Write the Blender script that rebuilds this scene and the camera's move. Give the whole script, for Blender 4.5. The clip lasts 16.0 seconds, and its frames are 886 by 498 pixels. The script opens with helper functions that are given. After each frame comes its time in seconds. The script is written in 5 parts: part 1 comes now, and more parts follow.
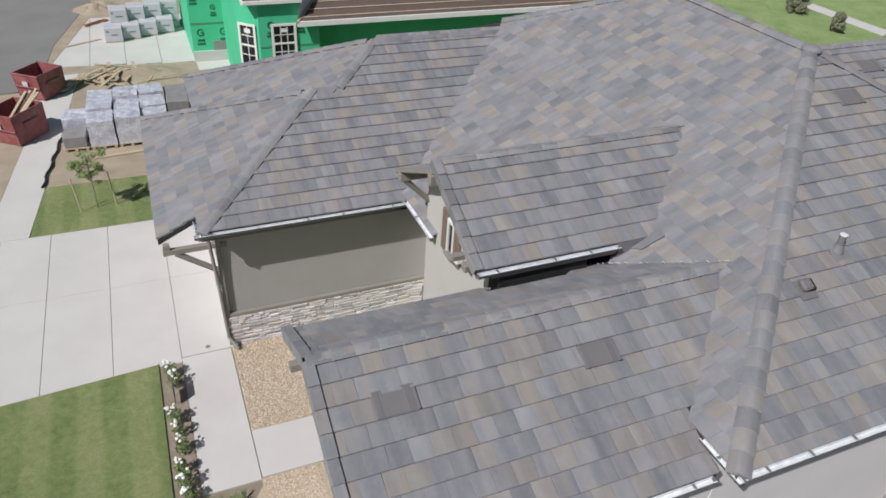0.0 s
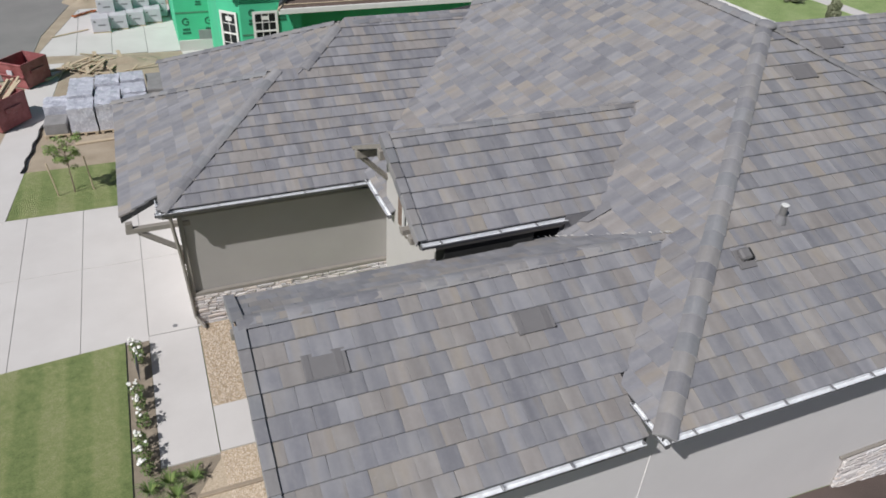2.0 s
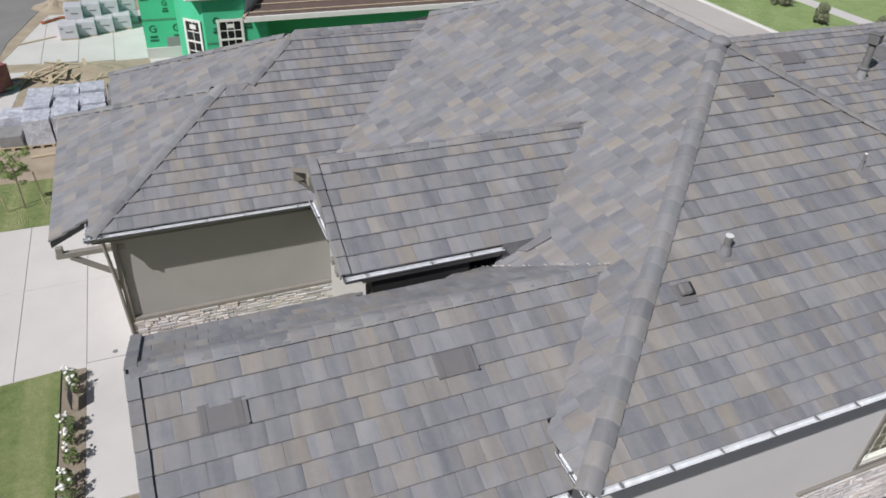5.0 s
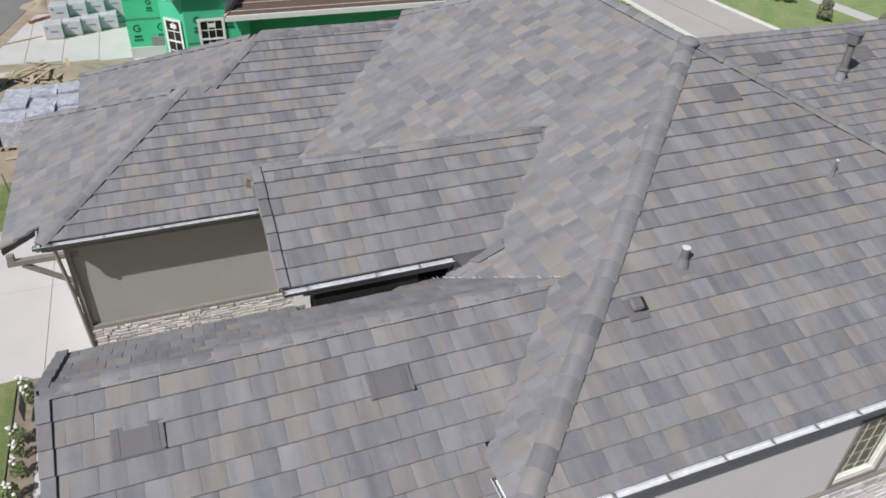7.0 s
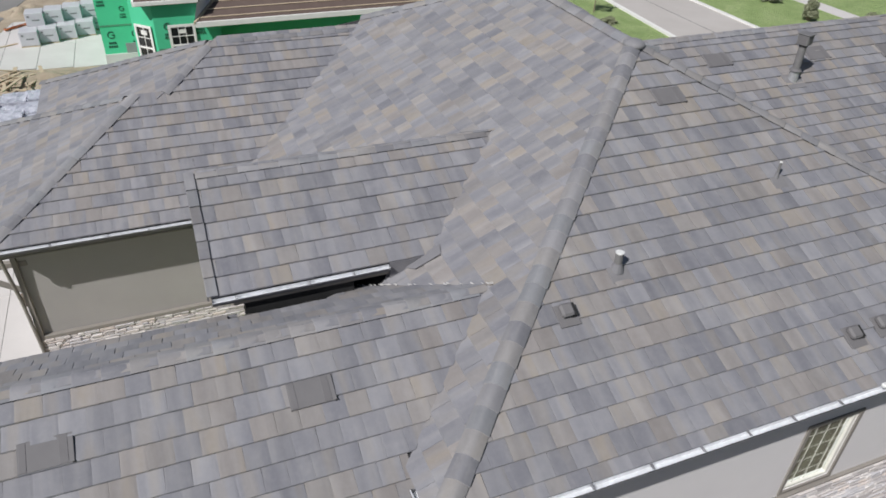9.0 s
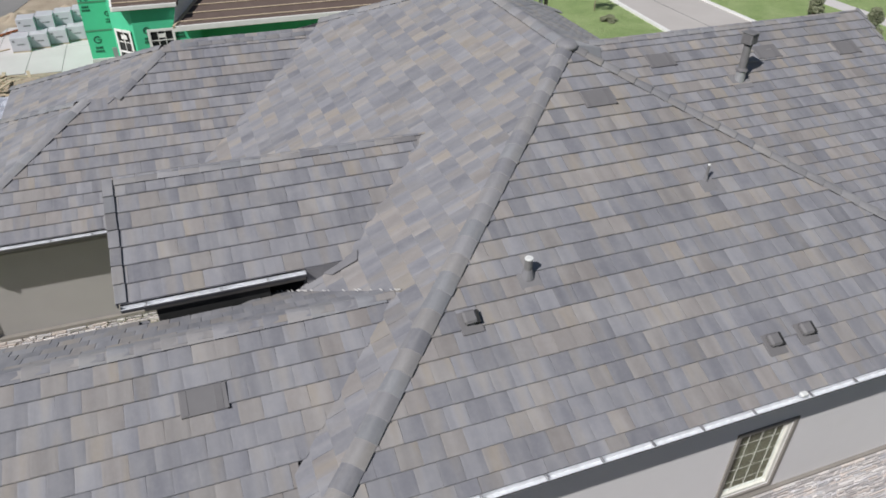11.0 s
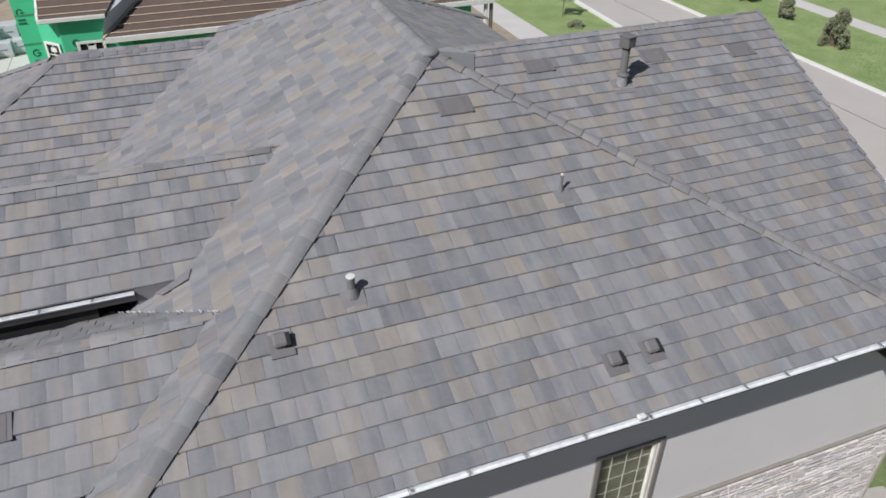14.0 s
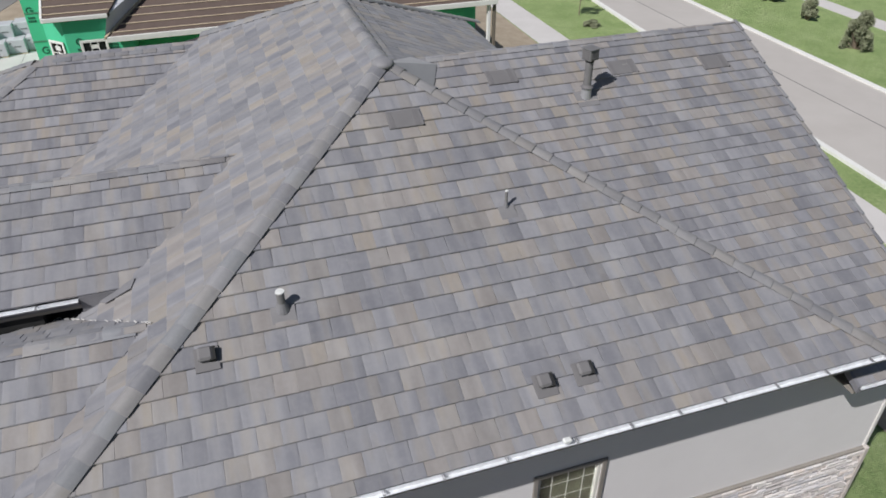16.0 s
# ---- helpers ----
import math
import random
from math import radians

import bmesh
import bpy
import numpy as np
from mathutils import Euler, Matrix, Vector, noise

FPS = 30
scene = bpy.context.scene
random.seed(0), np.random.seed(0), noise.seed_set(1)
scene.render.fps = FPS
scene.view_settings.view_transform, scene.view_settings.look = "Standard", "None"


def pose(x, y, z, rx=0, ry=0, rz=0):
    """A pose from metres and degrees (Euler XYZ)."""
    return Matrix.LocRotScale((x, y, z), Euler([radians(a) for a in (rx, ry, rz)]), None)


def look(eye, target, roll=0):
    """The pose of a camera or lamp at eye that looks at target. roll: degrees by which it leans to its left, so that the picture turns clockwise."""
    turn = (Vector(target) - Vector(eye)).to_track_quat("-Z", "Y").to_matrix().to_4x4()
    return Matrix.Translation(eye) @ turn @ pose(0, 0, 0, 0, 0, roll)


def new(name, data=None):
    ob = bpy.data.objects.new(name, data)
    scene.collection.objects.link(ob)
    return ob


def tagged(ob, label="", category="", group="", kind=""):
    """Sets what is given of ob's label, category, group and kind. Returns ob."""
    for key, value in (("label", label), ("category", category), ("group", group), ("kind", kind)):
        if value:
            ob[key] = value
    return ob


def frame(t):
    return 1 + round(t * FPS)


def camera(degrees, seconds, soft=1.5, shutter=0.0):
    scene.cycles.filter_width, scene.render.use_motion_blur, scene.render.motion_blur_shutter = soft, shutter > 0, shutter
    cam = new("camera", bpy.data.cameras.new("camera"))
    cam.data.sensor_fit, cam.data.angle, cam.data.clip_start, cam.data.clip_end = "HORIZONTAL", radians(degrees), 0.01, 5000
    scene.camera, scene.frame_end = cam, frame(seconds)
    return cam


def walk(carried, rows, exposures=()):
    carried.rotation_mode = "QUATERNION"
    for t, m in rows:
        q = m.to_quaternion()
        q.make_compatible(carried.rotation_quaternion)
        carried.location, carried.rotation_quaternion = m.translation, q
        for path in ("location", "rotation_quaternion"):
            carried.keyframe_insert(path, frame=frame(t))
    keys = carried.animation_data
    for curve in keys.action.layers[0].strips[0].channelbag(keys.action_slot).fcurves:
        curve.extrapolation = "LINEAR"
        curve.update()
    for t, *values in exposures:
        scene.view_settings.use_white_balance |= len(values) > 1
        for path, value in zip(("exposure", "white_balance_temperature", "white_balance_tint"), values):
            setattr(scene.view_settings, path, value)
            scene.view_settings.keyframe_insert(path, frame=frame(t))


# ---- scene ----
cam = camera(64.2, 16.0, soft=1.75)
ROWS = [
    (0.0, -0.320, 0.112, 11.841, 55.57, -3.20, -22.24),
    (0.5, -0.097, -0.047, 11.828, 55.46, -3.04, -22.32),
    (1.0, 0.122, -0.250, 11.776, 55.29, -2.96, -22.43),
    (1.5, 0.354, -0.456, 11.682, 55.34, -2.86, -22.30),
    (2.0, 0.535, -0.598, 11.635, 55.23, -2.71, -21.85),
    (2.5, 0.740, -0.578, 11.665, 55.25, -2.63, -21.75),
    (3.0, 0.923, -0.531, 11.728, 55.34, -2.75, -22.13),
    (3.5, 1.144, -0.440, 11.810, 55.25, -2.70, -22.64),
    (6.0, 2.462, -0.189, 11.724, 55.12, -2.53, -21.55),
    (6.5, 2.753, -0.153, 11.708, 55.02, -2.39, -21.52),
    (7.0, 3.014, -0.163, 11.739, 54.91, -2.29, -21.31),
    (7.5, 3.272, -0.213, 11.681, 55.15, -2.46, -21.18),
    (8.0, 3.459, -0.285, 11.724, 54.99, -2.40, -20.58),
    (8.5, 3.771, -0.355, 11.704, 55.25, -2.17, -21.27),
    (9.0, 4.030, -0.404, 11.731, 55.20, -1.86, -21.56),
    (9.5, 4.423, -0.528, 11.741, 55.22, -1.70, -21.74),
    (12.0, 6.515, -1.044, 11.813, 55.22, -0.15, -19.35),
    (12.5, 7.027, -1.143, 11.795, 55.43, 0.19, -19.75),
    (13.0, 7.514, -1.224, 11.760, 55.53, 0.35, -19.75),
    (13.5, 7.822, -1.199, 11.639, 55.66, -0.07, -20.59),
    (14.0, 8.220, -1.282, 11.627, 55.70, 0.04, -20.37),
    (14.5, 8.554, -1.345, 11.632, 55.49, -0.16, -19.38),
    (15.0, 9.066, -1.516, 11.737, 55.25, 0.63, -21.66),
    (15.5, 9.266, -1.484, 11.779, 55.48, 0.31, -19.21),
    (16.0, 9.563, -1.525, 11.869, 55.27, 0.33, -17.82),
]
walk(cam, [(t, pose(*r)) for t, *r in ROWS], [(0.0, -0.11), (3.0, -0.10), (6.0, -0.05), (16.0, -0.06)])

# ---- light ----
SUN = Vector((-0.60, -0.335, 0.73)).normalized()
scene.view_settings.exposure = -0.05
world = bpy.data.worlds.new("sky")
scene.world = world
world.use_nodes = True
wn = world.node_tree.nodes
sky = wn.new("ShaderNodeTexSky")
sky.sky_type = "NISHITA"
sky.sun_disc = False
sky.sun_elevation = math.asin(SUN.z)
sky.sun_rotation = math.atan2(SUN.x, SUN.y)
world.node_tree.links.new(sky.outputs[0], wn["Background"].inputs[0])
wn["Background"].inputs[1].default_value = 0.05
sun_data = bpy.data.lights.new("sun", "SUN")
sun_data.energy, sun_data.angle, sun_data.color = 4.8, radians(0.6), (1.0, 0.987, 0.985)
sun = new("sun", sun_data)
sun.matrix_world = look(SUN * 60, (0, 0, 0))


# ---- materials ----
class Nodes:
    """A short way to write node materials."""

    def __init__(self, name, rough=0.8, metal=0.0):
        self.mat = bpy.data.materials.new(name)
        self.mat.use_nodes = True
        self.t = self.mat.node_tree
        self.bsdf = self.t.nodes["Principled BSDF"]
        self.bsdf.inputs["Roughness"].default_value = rough
        self.bsdf.inputs["Metallic"].default_value = metal

    def node(self, kind, **sets):
        n = self.t.nodes.new("ShaderNode" + kind)
        for k, v in sets.items():
            setattr(n, k, v)
        return n

    def put(self, socket, value):
        if hasattr(value, "is_output"):
            self.t.links.new(value, socket)
        else:
            socket.default_value = value

    def math(self, op, a, b=0.0, clamp=False):
        n = self.node("Math", operation=op, use_clamp=clamp)
        self.put(n.inputs[0], a)
        self.put(n.inputs[1], b)
        return n.outputs[0]

    def noise(self, where, scale, detail=4.0, rough=0.55, stretch=None, w=None):
        n = self.node("TexNoise", noise_dimensions="4D" if w is not None else "3D")
        if stretch:
            m = self.node("Mapping")
            self.put(m.inputs[0], where)
            m.inputs["Scale"].default_value = stretch
            where = m.outputs[0]
        self.put(n.inputs["Vector"], where)
        if w is not None:
            self.put(n.inputs["W"], w)
        n.inputs["Scale"].default_value = scale
        n.inputs["Detail"].default_value = detail
        n.inputs["Roughness"].default_value = rough
        return n.outputs["Fac"]

    def ramp(self, fac, stops, hard=False):
        n = self.node("ValToRGB")
        r = n.color_ramp
        r.interpolation = "CONSTANT" if hard else "LINEAR"
        while len(r.elements) < len(stops):
            r.elements.new(0.5)
        for e, (p, c) in zip(r.elements, stops):
            e.position = p
            e.color = (*c, 1.0)
        self.put(n.inputs[0], fac)
        return n.outputs[0]

    def mix(self, fac, a, b, kind="MIX"):
        n = self.node("Mix", data_type="RGBA", blend_type=kind)
        self.put(n.inputs[0], fac)
        self.put(n.inputs[6], a if hasattr(a, "is_output") else (*a, 1.0))
        self.put(n.inputs[7], b if hasattr(b, "is_output") else (*b, 1.0))
        return n.outputs[2]

    def span(self, fac, lo, hi, a=0.0, b=1.0):
        n = self.node("MapRange")
        for i, v in enumerate((fac, lo, hi, a, b)):
            self.put(n.inputs[i], v)
        return n.outputs[0]

    def position(self):
        return self.node("NewGeometry").outputs["Position"]

    def local(self):
        return self.node("TexCoord").outputs["Object"]

    def chance(self):
        """A random number for each piece, whether it is an object or an island of a joined mesh."""
        s = self.math("ADD", self.node("ObjectInfo").outputs["Random"], self.node("NewGeometry").outputs["Random Per Island"])
        return self.math("FRACT", self.math("MULTIPLY", s, 7.31))

    def color(self, value):
        self.put(self.bsdf.inputs["Base Color"], value if hasattr(value, "is_output") else (*value, 1.0))

    def bump(self, fac, strength=0.3, depth=0.01):
        n = self.node("Bump")
        n.inputs["Strength"].default_value = strength
        n.inputs["Distance"].default_value = depth
        self.put(n.inputs["Height"], fac)
        self.put(self.bsdf.inputs["Normal"], n.outputs[0])


def mottled(name, dark, light, scale=3.0, fine=60.0, rough=0.85, metal=0.0, bump=0.25, depth=0.004, stretch=None):
    """A surface that varies between two colours, in patches and in grain."""
    n = Nodes(name, rough, metal)
    p = n.position()
    big = n.noise(p, scale, 5.0, 0.6, stretch)
    small = n.noise(p, fine, 3.0, 0.6, stretch)
    f = n.math("ADD", n.math("MULTIPLY", big, 0.65), n.math("MULTIPLY", small, 0.35))
    n.color(n.mix(n.span(f, 0.3, 0.7), dark, light))
    n.put(n.bsdf.inputs["Roughness"], n.span(small, 0.2, 0.8, rough - 0.08, rough + 0.08))
    n.bump(small, bump, depth)
    return n.mat


def roof_tile_material(name, stops, streak=0.5):
    n = Nodes(name, 0.78)
    r = n.chance()
    base = n.ramp(r, stops, hard=True)
    loc = n.local()
    r2 = n.math("FRACT", n.math("MULTIPLY", r, 37.7))
    w = n.math("MULTIPLY", r, 91.0)
    wide = n.noise(loc, 1.0, 0.6, 0.5, (3.6, 0.7, 1.0), w)
    tint = n.ramp(wide, [(0.32, (0.150, 0.149, 0.168)), (0.44, (0.192, 0.190, 0.208)), (0.55, (0.246, 0.241, 0.254)), (0.66, (0.264, 0.236, 0.206))])
    col = n.mix(streak, base, tint)
    fine = n.noise(loc, 1.0, 3.0, 0.6, (9.0, 1.1, 1.0), w)
    col = n.mix(n.span(fine, 0.50, 0.72, 0.0, 0.30), col, (0.135, 0.130, 0.142))
    col = n.mix(n.span(fine, 0.46, 0.30, 0.0, 0.20), col, (0.330, 0.312, 0.296))
    grain = n.noise(n.position(), 90.0, 3.0, 0.7)
    cloud = n.noise(n.position(), 14.0, 4.0, 0.65)
    blotch = n.noise(n.position(), 2.2, 4.0, 0.6)
    specks = n.noise(n.position(), 31.0, 2.0, 0.5)
    col = n.mix(n.span(grain, 0.25, 0.75, 0.0, 0.16), col, (0.10, 0.10, 0.11))
    col = n.mix(n.span(cloud, 0.45, 0.75, 0.0, 0.20), col, (0.30, 0.29, 0.295))
    col = n.mix(n.span(blotch, 0.5, 0.75, 0.0, 0.22), col, (0.36, 0.35, 0.34))
    col = n.mix(n.span(specks, 0.76, 0.80, 0.0, 0.45), col, (0.52, 0.50, 0.48))
    gain = n.node("HueSaturation")
    n.put(gain.inputs["Value"], n.span(r2, 0.0, 1.0, 0.87, 1.07))
    n.put(gain.inputs["Color"], col)
    n.color(gain.outputs[0])
    n.put(n.bsdf.inputs["Roughness"], n.span(blotch, 0.3, 0.7, 0.62, 0.86))
    n.bsdf.inputs["Sheen Weight"].default_value = 0.10
    n.bsdf.inputs["Sheen Roughness"].default_value = 0.55
    n.bump(n.math("ADD", grain, n.math("MULTIPLY", cloud, 0.8)), 0.35, 0.003)
    return n.mat


SLATE = [(0.0, (0.152, 0.153, 0.174)), (0.14, (0.182, 0.182, 0.204)), (0.36, (0.240, 0.238, 0.256)), (0.54, (0.284, 0.242, 0.202)), (0.70, (0.210, 0.208, 0.226)), (0.86, (0.296, 0.260, 0.222))]
TILE = roof_tile_material("concrete_roof_tile", SLATE)
CAP = roof_tile_material("ridge_cap_tile", [(0.0, (0.128, 0.128, 0.143)), (0.22, (0.180, 0.186, 0.198)), (0.5, (0.212, 0.207, 0.215)), (0.8, (0.226, 0.212, 0.202))], 0.3)
DARK_TILE = mottled("dark_vent_tile", (0.128, 0.122, 0.125), (0.165, 0.158, 0.160), 2.0, 80.0, 0.8)
DECK = mottled("roof_underlay", (0.02, 0.02, 0.022), (0.04, 0.04, 0.042), 2.0, 40.0, 0.9)
MORTAR = mottled("pale_mortar", (0.42, 0.41, 0.40), (0.62, 0.60, 0.58), 8.0, 60.0, 0.9)
STUCCO = mottled("beige_stucco", (0.68, 0.655, 0.645), (0.74, 0.715, 0.705), 0.8, 140.0, 0.92, bump=0.5, depth=0.004)
TAUPE_STUCCO = mottled("taupe_stucco", (0.315, 0.298, 0.282), (0.365, 0.346, 0.328), 0.8, 140.0, 0.92, bump=0.5, depth=0.004)
TRIM = mottled("taupe_trim_paint", (0.21, 0.19, 0.168), (0.265, 0.243, 0.216), 3.0, 90.0, 0.7)
BEAM = mottled("stained_beam_wood", (0.13, 0.105, 0.085), (0.20, 0.165, 0.135), 4.0, 60.0, 0.75, stretch=(1.0, 6.0, 6.0))


def stone_material():
    n = Nodes("stacked_stone", 0.88)
    r = n.chance()
    base = n.ramp(r, [(0.0, (0.42, 0.385, 0.38)), (0.2, (0.58, 0.53, 0.51)), (0.42, (0.67, 0.63, 0.61)), (0.62, (0.54, 0.515, 0.525)), (0.8, (0.60, 0.52, 0.475)), (0.92, (0.47, 0.455, 0.475))], hard=True)
    p = n.position()
    a = n.noise(p, 14.0, 5.0, 0.65)
    b = n.noise(p, 70.0, 3.0, 0.7)
    n.color(n.mix(n.span(a, 0.35, 0.7, 0.0, 0.45), base, (0.66, 0.63, 0.605)))
    n.bump(n.math("ADD", a, n.math("MULTIPLY", b, 0.4)), 0.8, 0.02)
    return n.mat


STONE = stone_material()
STONE_BED = mottled("stone_joint_mortar", (0.34, 0.31, 0.30), (0.43, 0.40, 0.385), 6.0, 60.0, 0.95)


def metal_material(name, color, rough, scale=8.0):
    n = Nodes(name, rough, 1.0)
    a = n.noise(n.position(), scale, 4.0, 0.6)
    n.color(n.mix(n.span(a, 0.35, 0.65), tuple(c * 0.8 for c in color), color))
    n.put(n.bsdf.inputs["Roughness"], n.span(a, 0.3, 0.7, rough - 0.08, rough + 0.1))
    return n.mat


ALUMINIUM = metal_material("mill_aluminium", (0.86, 0.87, 0.89), 0.5)
ALUMINIUM.node_tree.nodes["Principled BSDF"].inputs["Metallic"].default_value = 0.35
LEAD = mottled("lead_flashing", (0.15, 0.147, 0.155), (0.205, 0.20, 0.21), 5.0, 60.0, 0.6)
PIPE = mottled("painted_pipe", (0.13, 0.125, 0.125), (0.19, 0.185, 0.185), 8.0, 60.0, 0.55)
PALE_PIPE = mottled("pale_pipe_rim", (0.6, 0.6, 0.58), (0.75, 0.75, 0.73), 10.0, 60.0, 0.5)
# near-black for small dark fittings and for shade painted into gaps and mouths
NEAR_BLACK = mottled("near_black_fill", (0.01, 0.01, 0.01), (0.02, 0.02, 0.02), 5.0, 30.0, 0.9)
CONCRETE = mottled("pale_concrete", (0.485, 0.460, 0.442), (0.565, 0.540, 0.522), 0.7, 90.0, 0.9, bump=0.3)
JOINT = mottled("slab_joint", (0.16, 0.155, 0.15), (0.24, 0.23, 0.22), 4.0, 60.0, 0.95)
ASPHALT = mottled("asphalt", (0.165, 0.160, 0.155), (0.235, 0.225, 0.215), 0.4, 160.0, 0.92, bump=0.5)
DIRT = mottled("bare_dirt", (0.27, 0.215, 0.155), (0.42, 0.35, 0.265), 1.2, 25.0, 0.95, bump=0.8, depth=0.03)


def lawn_material(name, bands, gain=1.0, red=1.0):
    n = Nodes(name, 0.9)
    p = n.position()
    a = n.noise(p, 0.5, 4.0, 0.6)
    d = n.noise(p, 5.5, 5.0, 0.7)
    b = n.noise(p, 26.0, 4.0, 0.75)
    c = n.noise(p, 120.0, 2.0, 0.6)
    sx = n.node("SeparateXYZ")
    n.put(sx.inputs[0], p)
    stripe = n.span(n.math("SINE", n.math("MULTIPLY", sx.outputs[0], 6.3)), -0.35, 0.35, -1.0, 1.0)
    e = n.noise(p, 60.0, 3.0, 0.7)
    f = n.math("ADD", n.math("MULTIPLY", a, 0.35), n.math("MULTIPLY", d, 0.40))
    f = n.math("ADD", f, n.math("ADD", n.math("MULTIPLY", b, 0.40), n.math("MULTIPLY", stripe, bands)))
    col = n.ramp(f, [(0.41, (0.105 * gain * red, 0.155 * gain, 0.042 * gain)), (0.51, (0.190 * gain * red, 0.250 * gain, 0.080 * gain)), (0.61, (0.290 * gain * red, 0.325 * gain, 0.130 * gain)), (0.74, (0.42 * gain * red, 0.40 * gain, 0.22 * gain))])
    col = n.mix(n.span(e, 0.42, 0.62, 0.0, 0.55), col, (0.075, 0.115, 0.03))
    n.color(n.mix(n.span(c, 0.35, 0.7, 0.0, 0.35), col, (0.34, 0.36, 0.16)))
    n.bump(n.math("ADD", b, c), 0.9, 0.03)
    return n.mat


LAWN = lawn_material("mown_lawn", 0.0, 1.25, 0.86)
FRONT_LAWN = lawn_material("striped_lawn", 0.045, 1.02, 0.99)


def part(name, bm, material, parent=None, label="", smooth=False):
    me = bpy.data.meshes.new(name)
    bm.to_mesh(me)
    bm.free()
    me.materials.append(material)
    if smooth:
        for p in me.polygons:
            p.use_smooth = True
    ob = new(name, me)
    if parent is not None:
        ob.parent = parent
    if label:
        ob["label"] = label
    return ob


def thing(name, label, category, group="", kind=""):
    return tagged(new(name), label, category, group, kind)


def box(bm, lo, hi, m=None, bevel=0.0):
    """A box between two corners, its edges bevelled, added to bm."""
    c = [(a + b) / 2 for a, b in zip(lo, hi)]
    s = [abs(b - a) for a, b in zip(lo, hi)]
    mm = Matrix.Translation(c) @ Matrix.Diagonal((*s, 1))
    made = bmesh.ops.create_cube(bm, size=1.0, matrix=(m @ mm) if m else mm)["verts"]
    if bevel:
        edges = list({e for v in made for e in v.link_edges})
        bmesh.ops.bevel(bm, geom=edges, offset=bevel, segments=1, affect="EDGES")
    return bm


def boxed(*args, **kw):
    return box(bmesh.new(), *args, **kw)


def prism(bm, poly, z0, z1):
    """An upright prism over a polygon of (x, y)."""
    lo = [bm.verts.new((x, y, z0)) for x, y in poly]
    hi = [bm.verts.new((x, y, z1)) for x, y in poly]
    bm.faces.new(hi)
    bm.faces.new(lo[::-1])
    for i in range(len(poly)):
        j = (i + 1) % len(poly)
        bm.faces.new((lo[i], lo[j], hi[j], hi[i]))
    return bm


def slab(bm, pts, drop):
    """A slab under a polygon of 3D points, drop thick."""
    hi = [bm.verts.new(p) for p in pts]
    lo = [bm.verts.new((p[0], p[1], p[2] - drop)) for p in pts]
    bm.faces.new(hi)
    bm.faces.new(lo[::-1])
    for i in range(len(pts)):
        j = (i + 1) % len(pts)
        bm.faces.new((lo[i], lo[j], hi[j], hi[i]))
    bmesh.ops.recalc_face_normals(bm, faces=bm.faces[:])
    return bm


def tube(bm, a, b, r0, r1=None, n=10):
    a, b = Vector(a), Vector(b)
    d = b - a
    m = Matrix.Translation((a + b) / 2) @ d.to_track_quat("Z", "Y").to_matrix().to_4x4()
    bmesh.ops.create_cone(bm, cap_ends=True, segments=n, radius1=r0, radius2=r0 if r1 is None else r1, depth=d.length, matrix=m)
    return bm


# ---- the house: roof planes ----
PITCH = math.atan(0.5)
COS, SIN = math.cos(PITCH), math.sin(PITCH)
TILE_W, COURSE = 0.304, 0.2855
SLOPE = COURSE / COS

house = thing("house", "single-storey stucco house with a grey and tan concrete tile hip roof", "house")


class Plane:
    """A roof plane: b points up the slope in plan, q is its height where b . p is 0."""

    def __init__(self, b, q):
        self.b = Vector((*b, 0.0))
        self.a = Vector((b[1], -b[0], 0.0))
        self.q = q
        self.up = self.b * COS + Vector((0, 0, SIN))
        self.n = Vector((0, 0, COS)) - self.b * SIN

    def z(self, x, y):
        return self.q + 0.5 * (self.b.x * x + self.b.y * y)

    def at(self, x, y, lift=0.0):
        return Vector((x, y, self.z(x, y))) + self.n * lift

    def matrix(self, x, y, lift=0.0):
        m = Matrix((self.a, self.up, self.n)).transposed().to_4x4()
        m.translation = self.at(x, y, lift)
        return m

    def plan(self, u, v):
        p = self.a * u + self.b * v
        return p.x, p.y


R = Plane((0, 1), 2.36)
N = Plane((0, 1), 1.85)
L = Plane((0, 1), -2.98)
D = Plane((0, 1), 0.97)
F = Plane((0, 1), 1.50)
M = Plane((1, 0), 1.40)
K1 = Plane((1, 0), 3.56)
K2 = Plane((1, 0), 3.22)
RIDGE_X, RIDGE_END = 12.24, 14.94
B = Plane((-1, 0), M.z(RIDGE_X, 0) + 0.5 * RIDGE_X)
N_RIDGE, D_RIDGE, L_RIDGE, L1_RIDGE, F_RIDGE = 7.00, 10.34, 17.65, 16.30, 11.28
NB = Plane((0, -1), N.z(0, N_RIDGE) + 0.5 * N_RIDGE)
DB = Plane((0, -1), D.z(0, D_RIDGE) + 0.5 * D_RIDGE - 0.22)
N_RAKE, D_RAKE, F_RAKE = 0.92, 4.04, 20.36
L1_TOP, L_TOP = 3.22, 5.25     # x at the tops of the two garage hips


def clip(poly, half):
    """Cut a polygon of (x, y) by nx * x + ny * y <= d."""
    nx, ny, d = half
    out = []
    for i, p in enumerate(poly):
        r = poly[i - 1]
        fp, fr = nx * p[0] + ny * p[1] - d, nx * r[0] + ny * r[1] - d
        if (fp <= 0) != (fr <= 0):
            k = fr / (fr - fp)
            out.append((r[0] + (p[0] - r[0]) * k, r[1] + (p[1] - r[1]) * k))
        if fp <= 0:
            out.append(p)
    return out


TILE_LEN, TILE_GAP = 0.395, 0.0016


def tile_top(y):
    """Height of a tile's upper face over the roof plane, y up the slope from its nose."""
    return 0.016 - 0.034 * y / SLOPE


